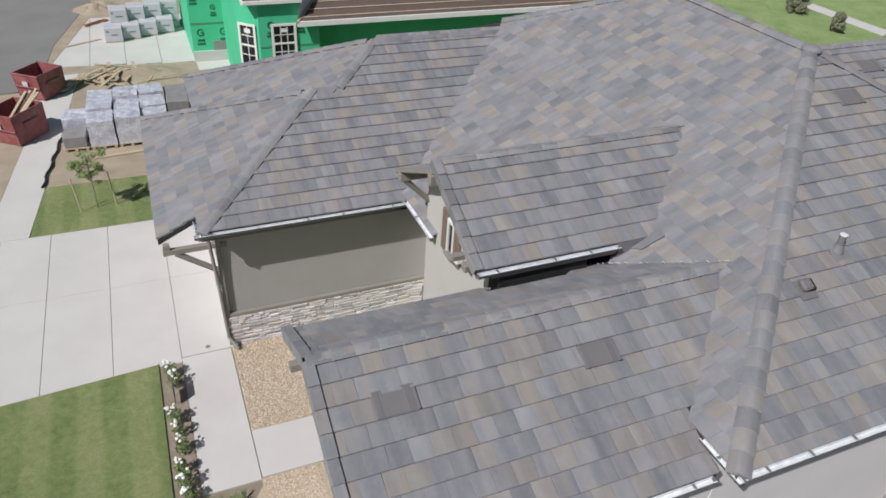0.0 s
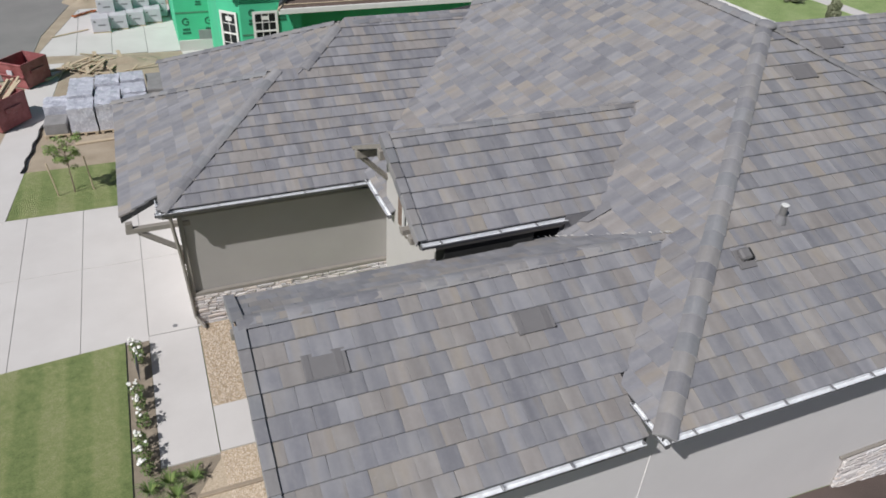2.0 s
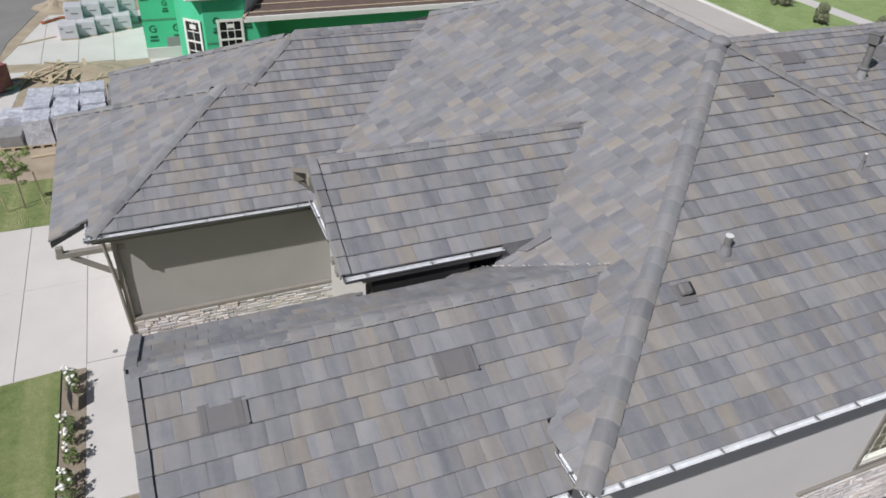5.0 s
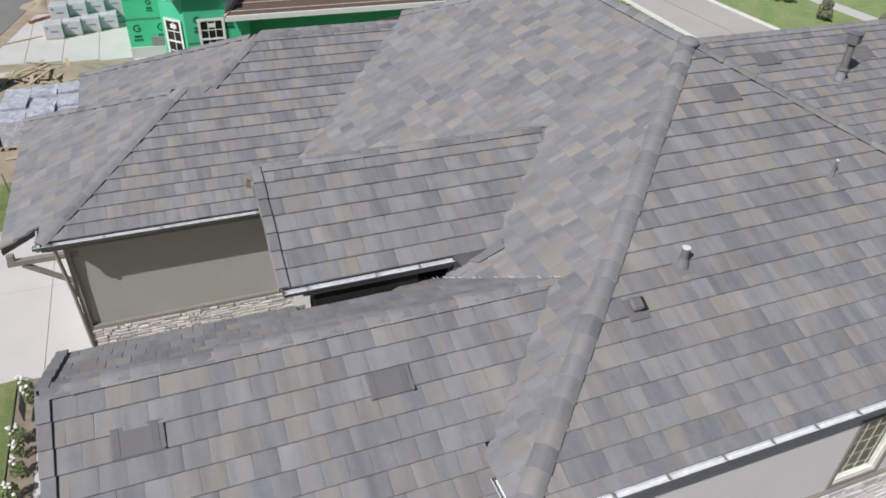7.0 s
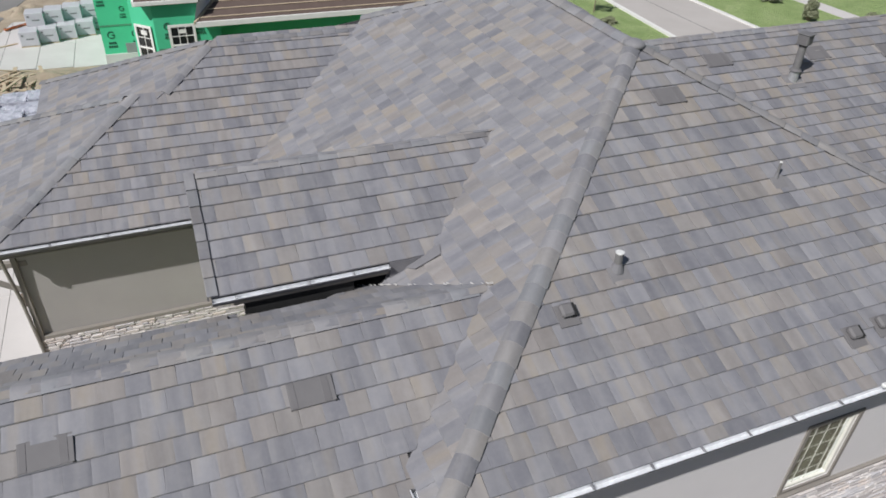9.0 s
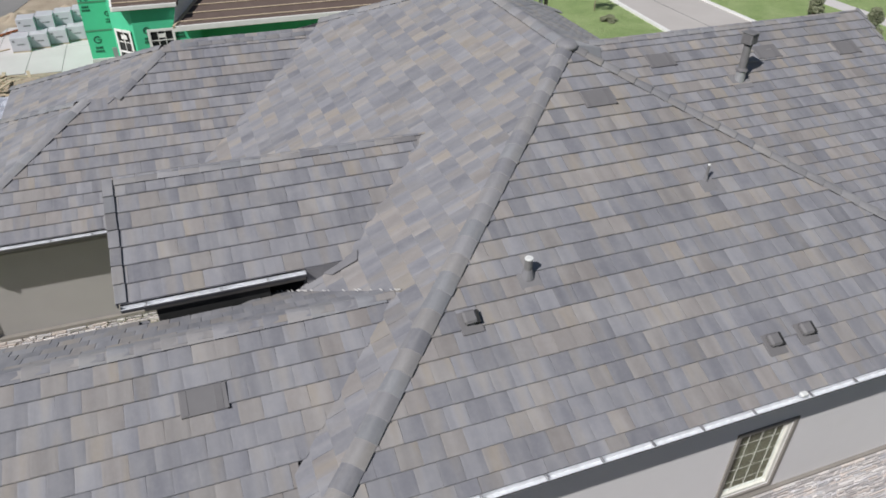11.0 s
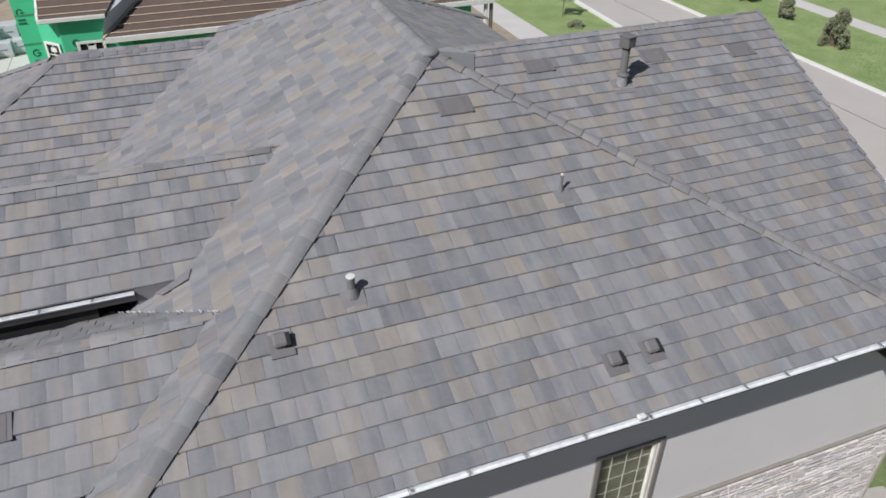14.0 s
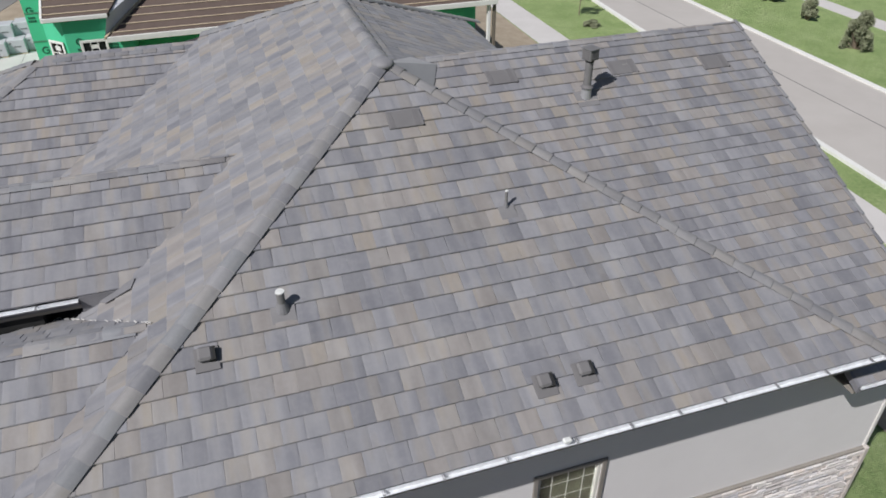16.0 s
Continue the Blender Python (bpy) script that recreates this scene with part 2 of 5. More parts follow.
def tile_mesh(poly, worn=False):
    """A tile over a polygon in its own coordinates, with a chipped nose edge."""
    bm = bmesh.new()
    n = len(poly)
    cx, cy = sum(p[0] for p in poly) / n, sum(p[1] for p in poly) / n
    lo, mid, hi = [], [], []
    for x, y in poly:
        z = tile_top(y) * (0.55 if worn else 1.0)
        k = 0.0035 / max(0.03, math.hypot(x - cx, y - cy))
        nose = (1.0 if worn else 0.45) if y < 0.002 else 0.0
        lo.append(bm.verts.new((x, y, z - (0.028 if worn else 0.040))))
        mid.append(bm.verts.new((x, y, z - 0.003 - (0.013 if worn else 0.021) * nose)))
        hi.append(bm.verts.new((x + (cx - x) * k, y + (cy - y) * k + 0.018 * nose, z)))
    bm.faces.new(hi)
    for a, b in ((lo, mid), (mid, hi)):
        for i in range(n):
            j = (i + 1) % n
            bm.faces.new((a[i], a[j], b[j], b[i]))
    me = bpy.data.meshes.new("tile")
    bm.to_mesh(me)
    bm.free()
    me.materials.append(TILE)
    return me


FULL = [(TILE_GAP / 2, 0.0), (TILE_W - TILE_GAP / 2, 0.0), (TILE_W - TILE_GAP / 2, TILE_LEN), (TILE_GAP / 2, TILE_LEN)]


def whole_tile(worn):
    """A whole tile, its right-hand edge rounded down towards the joint."""
    bm = bmesh.new()
    g = TILE_GAP / 2
    cols = []
    for x, dz in ((g, -0.0012), (0.022, 0.0), (TILE_W - 0.085, 0.0), (TILE_W - 0.032, -0.0022), (TILE_W - g, -0.0060)):
        col = []
        for y in (0.0, TILE_LEN):
            z = tile_top(y) * (0.55 if worn else 1.0) + dz
            nose = (1.0 if worn else 0.45) if y == 0.0 else 0.0
            low = z - dz - (0.028 if worn else 0.040)
            col.append([bm.verts.new(p) for p in ((x, y, low), (x, y, z - 0.003 - (0.013 if worn else 0.021) * nose), (x, y + 0.018 * nose, z))])
        cols.append(col)
    for (f0, b0), (f1, b1) in zip(cols, cols[1:]):
        bm.faces.new((f0[2], f1[2], b1[2], b0[2]))
        bm.faces.new((f0[1], f1[1], f1[2], f0[2]))
        bm.faces.new((f0[0], f1[0], f1[1], f0[1]))
    for (f, b), flip in ((cols[0], 1), (cols[-1], -1)):
        bm.faces.new((f[0], f[1], f[2], b[2], b[1], b[0])[::flip])
    me = bpy.data.meshes.new("tile")
    bm.to_mesh(me)
    bm.free()
    me.materials.append(TILE)
    return me


WHOLE_TILE, WORN_TILE = whole_tile(False), whole_tile(True)
FOCUS = Vector((6.0, 1.0))


def lay_tiles(slope, deck, v0, v1, u0, u1, halves, skip=(), most=300, shift=0.0, worn=False, course_len=COURSE):
    """Lay courses of tiles over a roof plane from v0 to v1 up the slope and u0 to u1 along it. halves(x, y) gives the cuts near a place."""
    rng = random.Random(round(v0 * 100) + round(u0 * 10) + 5)
    laid = []
    course = 0
    v = v0
    while v < v1:
        off = (course % 2) * TILE_W / 2 + rng.uniform(-0.02, 0.02) + shift
        u = u0 + off - TILE_W
        while u < u1:
            x, y = slope.plan(u + TILE_W / 2, v + course_len / 2)
            rect = [slope.plan(u + p[0], v + p[1] * COS) for p in FULL]
            poly = rect
            for h in halves(x, y):
                poly = clip(poly, h)
                if len(poly) < 3:
                    break
            if len(poly) >= 3 and not any(s(x, y) for s in skip):
                whole = poly == rect
                ox, oy = slope.plan(u, v)
                laid.append((whole, ox, oy, poly, u, v))
            u += TILE_W
        v += course_len
        course += 1
    laid.sort(key=lambda k: (Vector((k[1], k[2])) - FOCUS).length)
    rest_v, rest_f = [], []
    base = slope.matrix(0, 0)
    inv = base.inverted()
    count = 0
    for whole, ox, oy, poly, u, v in laid:
        m = slope.matrix(ox, oy, rng.uniform(-0.002, 0.003)) @ Matrix.Rotation(rng.gauss(0, 0.006), 4, "Z")
        if whole:
            me = WORN_TILE if worn else WHOLE_TILE
        else:
            own = []
            for x, y in poly:
                d = Vector((x - ox, y - oy, 0))
                own.append((d.dot(slope.a), d.dot(slope.b) / COS))
            area = sum(own[i - 1][0] * p[1] - p[0] * own[i - 1][1] for i, p in enumerate(own)) / 2
            if abs(area) < 0.004:
                continue
            if area < 0:
                own = own[::-1]
            me = tile_mesh(own, worn)
        if count < most:
            ob = new("tile", me)
            ob.parent = deck
            ob.matrix_world = m
            count += 1
        else:
            k = len(rest_v)
            mm = inv @ m
            rest_v += [mm @ w.co for w in me.vertices]
            rest_f += [[k + i for i in p.vertices] for p in me.polygons]
    if rest_v:
        me = bpy.data.meshes.new("tiles")
        me.from_pydata(rest_v, [], rest_f)
        me.materials.append(TILE)
        ob = new("tiles", me)
        ob.parent = deck
        ob.matrix_world = base
        ob["kind"] = "stuff"


CAP_EDGE = mottled("worn_cap_edge", (0.20, 0.20, 0.21), (0.30, 0.295, 0.30), 8.0, 60.0, 0.85)


def cap_mesh(width, height, length, taper=0.95, vee=0, pale=1, base=0.05):
    """A ridge cap: an arched tile, narrower and lower at its upper end."""
    bm = bmesh.new()
    rings = []
    steps = 8
    for y, k, lift in ((0.0, 1.0, 0.006), (0.012, 1.01, 0.012), (length, taper, 0.0)):
        outer = []
        for i in range(steps + 1):
            a = math.pi * i / steps
            outer.append(bm.verts.new((-math.cos(a) * width / 2 * k, y, ((1 - abs(math.cos(a)) ** vee) if vee else math.sin(a) ** 0.8) * height * k + lift - base)))
        rings.append(outer)
    for r0, r1 in zip(rings, rings[1:]):
        for i in range(steps):
            bm.faces.new((r0[i], r0[i + 1], r1[i + 1], r1[i]))
    inner = [bm.verts.new((v.co.x * 0.86, 0.0, (v.co.z + base) * 0.8 - base)) for v in rings[0]]
    for i in range(steps):
        bm.faces.new((inner[i], inner[i + 1], rings[0][i + 1], rings[0][i])).material_index = pale
    bm.faces.new(inner[::-1])
    me = bpy.data.meshes.new("ridge_cap")
    bm.normal_update()
    bm.to_mesh(me)
    bm.free()
    me.materials.append(CAP)
    me.materials.append(CAP_EDGE)
    for p in me.polygons:
        p.use_smooth = True
    return me


ROUND_CAP = cap_mesh(0.335, 0.100, 0.43, 0.94, 1.6)
LOW_CAP = cap_mesh(0.30, 0.062, 0.43, 0.95, 1.15, 0)
FLAT_CAP = cap_mesh(0.31, 0.075, 0.42, 0.88, 1.6, 1, 0.04)
FLAT_CAP.materials[0] = roof_tile_material("hip_cap_tile", [(0.0, (0.185, 0.182, 0.190)), (0.35, (0.225, 0.217, 0.218)), (0.7, (0.245, 0.226, 0.208))], 0.3)
HIP_CAP = cap_mesh(0.30, 0.078, 0.43, 0.94, 1.35, 0)


def caps(deck, a, b, mesh, step=0.335, wobble=0.002, lift=0.0, tilt=0.0):
    """A row of ridge caps from the low end a to the high end b."""
    a, b = Vector(a), Vector(b)
    d = b - a
    rng = random.Random(round(a.x * 100 + a.y * 10))
    y = d.normalized()
    x = y.cross(Vector((0, 0, 1))).normalized()
    z = x.cross(y)
    n = max(0, int((d.length - 0.36) / step))
    for i in range(n + 1):
        m = Matrix((x, y, z)).transposed().to_4x4() @ Matrix.Rotation(rng.gauss(0, 0.006), 4, "Z") @ Matrix.Rotation(tilt, 4, "Y")
        m.translation = a + y * (i * step) + x * rng.gauss(0, wobble) + z * lift
        ob = new("ridge_cap", mesh)
        ob.parent = deck
        ob.matrix_world = m


def roof_part(label, pts, drop=0.12):
    bm = slab(bmesh.new(), pts, drop)
    return part("roof", bm, DECK, house, label)


def under(slope, pts):
    return [slope.at(x, y, -0.055) for x, y in pts]


R_EAVE = 4.01
HIP = 2 * (R.q - M.q)          # x - y on the hip between the front slope and the side slope
APEX_Y = RIDGE_X - HIP
R_CORNER = RIDGE_X + APEX_Y - R_EAVE
VALLEY_N = 2 * (N.q - M.q)
VALLEY_L = 2 * (M.q - L.q)
VALLEY_D = 2 * (D.q - M.q)
FAR_HIP = RIDGE_X + RIDGE_END
VALLEY_F = 2 * (B.q - F.q)     # x + y on the valley between the rear slope and the rear wing
VALLEY_F2 = VALLEY_F - 2 * F_RIDGE
HIP_B = RIDGE_X + APEX_Y

roof_side = roof_part("side hip slope of mixed grey and tan concrete tiles", under(R, [(R_EAVE + HIP, R_EAVE), (R_CORNER, R_EAVE), (RIDGE_X, APEX_Y)]))
roof_front = roof_part("large front slope of weathered grey and tan tiles", under(M, [(5.95, 5.95 - HIP), (RIDGE_X, APEX_Y), (RIDGE_X, RIDGE_END), (4.6, FAR_HIP - 4.6), (4.6, 11.6), (5.95, 11.6)]))
roof_rear = roof_part("rear slope of grey concrete tiles", under(B, [(RIDGE_X, APEX_Y), (VALLEY_F - F_RIDGE, F_RIDGE), (17.0, 17.0 - VALLEY_F2), (17.0, RIDGE_END + 17.0 - RIDGE_X), (RIDGE_X, RIDGE_END)]))
N_EAVE, N_FAR = 4.325, 8.45
roof_porch = roof_part("front gable slope of grey and tan concrete tiles with dark flat vents", under(N, [(N_RAKE, N_EAVE), (6.0, N_EAVE), (6.0, 5.12), (N_RIDGE + VALLEY_N + 0.2, N_RIDGE), (N_RAKE, N_RIDGE)]))
roof_porch_far = roof_part("far slope of the front gable in grey tiles", under(NB, [(N_RAKE, N_RIDGE), (7.90, N_RIDGE), (6.32, 8.58), (5.6, 8.12), (4.35, 8.2), (4.35, N_FAR), (N_RAKE, N_FAR)]))
D_EAVE, D_FAR = 8.30, 12.36
roof_entry = roof_part("small entry gable slope of grey and tan tiles", under(D, [(D_RAKE, D_EAVE), (7.1, D_EAVE), (9.1, D_RIDGE), (D_RAKE, D_RIDGE)]))
roof_entry_far = roof_part("far slope of the entry gable", under(DB, [(D_RAKE, D_RIDGE), (9.4, D_RIDGE), (7.5, D_FAR), (D_RAKE, D_FAR)]), 0.035)
L_EAVE = 13.15
HIP_L = L1_TOP - L1_RIDGE
HIP_L2 = L_TOP - L_RIDGE
L_CORNER = L_EAVE + HIP_L
roof_garage = roof_part("garage wing slope of grey and tan concrete tiles", under(L, [(L_CORNER, L_EAVE), (4.6, L_EAVE), (4.6 + 0.6, L_EAVE + 0.6), (L_RIDGE - VALLEY_L + 0.2, L_RIDGE), (L_TOP, L_RIDGE), (L1_RIDGE + HIP_L2, L1_RIDGE), (L1_TOP, L1_RIDGE)]))
K_EAVE, K_SIDE = -0.80, 13.88
roof_garage_end = roof_part("garage hip end of weathered grey tiles", under(K1, [(L_CORNER, L_EAVE), (L1_TOP, L1_RIDGE), (K_EAVE, L1_RIDGE + L1_TOP - K_EAVE), (K_EAVE, K_SIDE), (L_CORNER, K_SIDE)]))
roof_garage_back = roof_part("upper garage hip end of grey tiles", under(K2, [(L1_RIDGE + HIP_L2, L1_RIDGE), (L_TOP, L_RIDGE), (0.6, L_RIDGE + L_TOP - 0.6), (0.6, L1_RIDGE + 2.0)]))
far_l = Plane((0, -1), L.z(0, L_RIDGE) + 0.5 * L_RIDGE)
roof_part("far slope of the garage wing", under(far_l, [(L_TOP, L_RIDGE), (9.0, L_RIDGE), (9.0, 22.2), (0.8, 22.2)]))
F_EAVE = 4.15
WING_START = HIP_B + 0.12      # x + y where the lower rear wing begins, just past the hip
roof_wing = roof_part("rear wing slope of grey and tan concrete tiles", under(F, [(12.86, F_RIDGE), (12.3, WING_START - 12.3), (WING_START - 4.6, 4.6), (18.35, 4.6), (18.35, F_EAVE), (F_RAKE, F_EAVE), (F_RAKE, F_RIDGE)]))
for ends in [((R_CORNER - 0.50, R_EAVE + 0.50), (RIDGE_X, APEX_Y))]:
    bm = bmesh.new()
    for x, y in ends:
        for k in (0.0, 0.05):
            for z in ((R.z(x, y) if y < APEX_Y + 0.01 else B.z(x, y)) - 0.045, F.z(x, y) - 0.10):
                bm.verts.new((x + k, y + (k if y < APEX_Y else -k), z))
    bmesh.ops.convex_hull(bm, input=bm.verts[:])
    part("step_wall", bm, CAP, house, "narrow grey step between the two roofs")
x, y = VALLEY_F - F_RIDGE, F_RIDGE
saddle = [(RIDGE_X, APEX_Y, M.z(RIDGE_X, 0) - 0.02), (RIDGE_X + 0.66, APEX_Y - 0.55, F.z(0, APEX_Y - 0.55) + 0.028), (x + 0.45, y - 0.22, F.z(0, y - 0.22) + 0.028), (x, y, F.z(0, y) + 0.04)]
part("flashing", slab(bmesh.new(), saddle, 0.05), mottled("pale_saddle_metal", (0.33, 0.325, 0.335), (0.39, 0.385, 0.39), 3.0, 60.0, 0.8), house, "small grey saddle beside the ridge end")
far_f = Plane((0, -1), F.z(0, F_RIDGE) + 0.5 * F_RIDGE)
roof_part("far slope of the rear wing", under(far_f, [(12.9, F_RIDGE), (F_RAKE, F_RIDGE), (F_RAKE, 17.5), (14.0, 17.5)]))


def front_cuts(x, y):
    out = [(1, 0, RIDGE_X), (1, -1, HIP - 0.02), (1, 1, FAR_HIP)]
    if y < N_RIDGE:
        out.append((-1, 1, -VALLEY_N + 0.02))
    elif y < 8.05:
        out.append((-1, -1, -2 * (NB.q - M.q) + 0.03))
    elif y < D_RIDGE:
        out.append((-1, 1, -VALLEY_D + 0.8))
    elif y < 11.5:
        out.append((-1, -1, -2 * (DB.q - M.q) + 0.0))
    if y > 12.0:
        out.append((-1, 1, VALLEY_L + 0.05))
    if x < 6.2:
        out.append((-1, 0, -4.58 if y > 8.3 else -5.93))
    return out


# ---- the house: walls ----
def wall(name, label, lo, hi, material=None):
    return part(name, boxed(lo, hi), material or STUCCO, house, label)


WALL_L, WALL_R = 13.72, 4.72
wall("wall", "taupe stucco garage side wall", (0.42, WALL_L, -0.2), (5.4, WALL_L + 0.2, 3.55), TAUPE_STUCCO)
bm = bmesh.new()
WX0, WX1, WZ0, WZ1 = 13.08, 14.20, 0.92, 2.62
for lo, hi in (((6.6, -3.5), (WX0, 4.45)), ((WX1, -3.5), (17.0, 4.45)), ((17.0, -3.5), (18.35, 4.2)), ((18.35, -3.5), (20.18, 3.55)), ((WX0, -3.5), (WX1, WZ0)), ((WX0, WZ1), (WX1, 4.45))):
    box(bm, (lo[0], WALL_R, lo[1]), (hi[0], WALL_R + 0.2, hi[1]))
bmesh.ops.remove_doubles(bm, verts=bm.verts[:], dist=0.001)
part("wall", bm, STUCCO, house, "beige stucco side wall")
wall("wall", "beige stucco front wall", (5.4, 9.0, -0.2), (5.6, 13.7, 3.7))
wall("wall", "beige stucco garage front wall", (0.42, WALL_L + 0.2, -0.2), (0.62, 19.3, 3.3))
wall("wall", "beige stucco rear gable wall", (19.98, WALL_R + 0.2, -3.5), (20.18, 16.5, 3.55))
bm = bmesh.new()
prof = [(8.75, -0.2), (8.75, 5.08), (D_RIDGE, 5.90), (12.1, 5.02), (12.1, -0.2)]
a = [bm.verts.new((4.7, y, z)) for y, z in prof]
b = [bm.verts.new((4.9, y, z)) for y, z in prof]
bm.faces.new(a)
bm.faces.new(b[::-1])
for i in range(5):
    j = (i + 1) % 5
    bm.faces.new((a[i], a[j], b[j], b[i]))
bmesh.ops.recalc_face_normals(bm, faces=bm.faces[:])
part("wall", bm, mottled("pale_taupe_stucco", (0.44, 0.42, 0.40), (0.50, 0.48, 0.455), 0.8, 140.0, 0.92, bump=0.5, depth=0.004), house, "pale taupe stucco entry gable wall")
bm = bmesh.new()
box(bm, (1.6, 4.73, -0.2), (1.8, 8.0, 4.15))
box(bm, (1.8, 4.73, -0.2), (6.6, 4.93, 4.15))
bmesh.ops.remove_doubles(bm, verts=bm.verts[:], dist=0.001)
part("wall", bm, STUCCO, house, "beige stucco front gable wall")

# unseen wall, added to keep sky and bounced light off the side wall
tagged(part("shade_wall", boxed((1.6, -3.9, -4.2), (26.0, -3.6, 3.2), bevel=0.02), TAUPE_STUCCO), "unseen plain stucco wall added to deepen the side wall's eave shade", "wall", kind="structure")

# ---- ground ----
def smooth_step(k):
    k = min(1.0, max(0.0, k))
    return k * k * (3 - 2 * k)


def ground_z(x, y):
    return -4.0 * smooth_step((x - 9.0) / 23.0)


def sheet(name, label, category, xs, ys, material, lift=0.0, parent=None):
    bm = bmesh.new()
    grid = [[bm.verts.new((x, y, ground_z(x, y) + lift)) for x in xs] for y in ys]
    for j in range(len(ys) - 1):
        for i in range(len(xs) - 1):
            bm.faces.new((grid[j][i], grid[j][i + 1], grid[j + 1][i + 1], grid[j + 1][i]))
    return tagged(part(name, bm, material), label, category, kind="structure")


def steps(*stops):
    out = []
    for a, b, n in stops:
        out += [a + (b - a) * i / n for i in range(n)]
    return out + [stops[-1][1]]


sheet("ground", "mown green lawn round the house", "lawn", steps((-900, -40, 6), (-40, 9, 20), (9, 32, 30), (32, 80, 8), (80, 900, 6)), steps((-900, -40, 6), (-40, 80, 30), (80, 900, 6)), LAWN, -0.03)
# unseen dark strip, added so the lawn bounces less green up the wall
sheet("ground", "unseen dark ground added to cut bounced light on the side wall", "soil", steps((2.0, 9, 6), (9, 19.9, 13)), steps((-3.6, 4.7, 4)), mottled("low_bounce_ground", (0.085, 0.062, 0.054), (0.13, 0.098, 0.086), 1.0, 30.0, 0.95, bump=0.8, depth=0.03), -0.012)


def paving(name, label, category, poly, material, top=0.0, thick=0.14):
    return tagged(part(name, prism(bmesh.new(), poly, top - thick, top), material), label, category, kind="structure")


paving("lawn", "striped mown front lawn with yellowish patches", "lawn", [(-30, -20), (-1.29, -20), (-1.29, 13.47), (-30, 11.2)], FRONT_LAWN, 0.014, 0.1)
paving("lawn", "dull olive grass beyond the driveway", "lawn", [(-4.30, 20.01), (3.2, 20.01), (3.2, 22.94), (-4.05, 22.94)], FRONT_LAWN, 0.0, 0.1)
drive = paving("pavement", "pale concrete garage driveway with saw-cut joints", "driveway", [(-12, 12.0), (-2.25, 12.6), (-1.4, 13.4), (0.45, 13.55), (0.45, 20.0), (-12, 20.0)], JOINT, -0.012)
DX, DY = [-12, -8.5, -5.05, -3.75, -2.25, -0.76, 0.44], [13.56, 16.85, 20.0]
for x0, x1 in zip(DX, DX[1:]):
    for y0, y1 in zip(DY if x0 > -2.0 else [13.40 if x0 > -3.0 else 12.8 if x0 > -5.0 else 12.2] + DY[1:], DY[1:]):
        part("slab", boxed((x0 + 0.006, y0 + 0.006, -0.1), (x1 - 0.006, y1 - 0.006, 0.0), bevel=0.004), CONCRETE, drive)
paving("pavement", "pale concrete front walkway", "walkway", [(-0.76, 9.5), (0.36, 9.5), (0.36, 13.53), (-0.76, 13.53)], CONCRETE, 0.004)
paving("pavement", "pale concrete entry pad", "walkway", [(0.38, 9.55), (2.6, 9.55), (2.6, 10.8), (0.38, 10.8)], CONCRETE, 0.002)
paving("ground", "bare brown dirt of the building plot", "dirt", [(-4.06, 22.95), (3.2, 22.95), (3.2, 70), (-5.6, 70), (-5.6, 33.0), (-3.16, 33.0)], DIRT, -0.008, 0.1)
paving("ground", "bare tan dirt between pavement and street", "dirt", [(-16, 21.2), (-5.40, 21.2), (-4.85, 26.0), (-4.40, 31.4), (-16, 30.6)], DIRT, -0.006, 0.1)
paving("pavement", "pale concrete pavement along the street", "pavement", [(-5.50, 20.0), (-4.33, 20.0), (-3.72, 26.0), (-3.15, 33.0), (-4.25, 33.0), (-4.85, 26.0)], CONCRETE, 0.004)
drive = paving("pavement", "neighbour's pale concrete driveway with joints", "driveway", [(-4.35, 34.1), (1.75, 33.4), (1.75, 41.0), (-2.75, 41.0)], JOINT, -0.004)
for x0, x1, y0 in ((-2.7, -1.2, 33.85), (-1.2, 0.3, 33.65), (0.3, 1.75, 33.5)):
    part("slab", boxed((x0 + 0.012, y0, -0.1), (x1 - 0.012, 37.0, 0.006), bevel=0.004), CONCRETE, drive)
    part("slab", boxed((x0 + 0.012, 37.024, -0.1), (x1 - 0.012, 41.0, 0.006), bevel=0.004), CONCRETE, drive)
part("slab", prism(bmesh.new(), [(-4.3, 34.1), (-2.712, 33.9), (-2.712, 41.0)], -0.1, 0.006), CONCRETE, drive)
paving("pavement", "pale concrete apron before the unfinished house", "pavement", [(1.76, 32.3), (5.5, 32.5), (5.5, 33.7), (1.76, 33.7)], CONCRETE, -0.002)
paving("road", "grey asphalt street", "road", [(-30, 29.5), (-4.7, 31.5), (-4.25, 37.0), (-2.60, 44.5), (1.5, 60), (-30, 60)], ASPHALT, 0.008, 0.1)

sheet("ground", "bare tan dirt beside the unfinished house", "dirt", steps((21.8, 30.0, 12)), steps((26, 60, 6)), DIRT, -0.01)
# rear street
KERB = mottled("white_kerb_concrete", (0.62, 0.61, 0.58), (0.74, 0.73, 0.70), 0.9, 60.0, 0.9)
paving("road", "pale grey asphalt rear street", "road", [(34.0, -40), (45.3, -40), (45.3, 160), (45.2, 160), (37.7, 34)], mottled("worn_asphalt", (0.39, 0.36, 0.335), (0.46, 0.43, 0.405), 0.3, 120.0, 0.92), -3.98, 0.1)
paving("pavement", "pale concrete pavement beyond the rear street", "pavement", [(54.3, -40), (55.9, -40), (55.9, 160), (54.3, 160)], CONCRETE, -3.98)
for foot, head in (((33.7, -40), (37.45, 34)), ((37.45, 34), (44.9, 160)), ((45.3, -40), (45.3, 160))):
    paving("kerb", "pale concrete kerb of the rear street", "kerb", [foot, (foot[0] + 0.34, foot[1]), (head[0] + 0.34, head[1]), head], KERB, -3.88, 0.2)
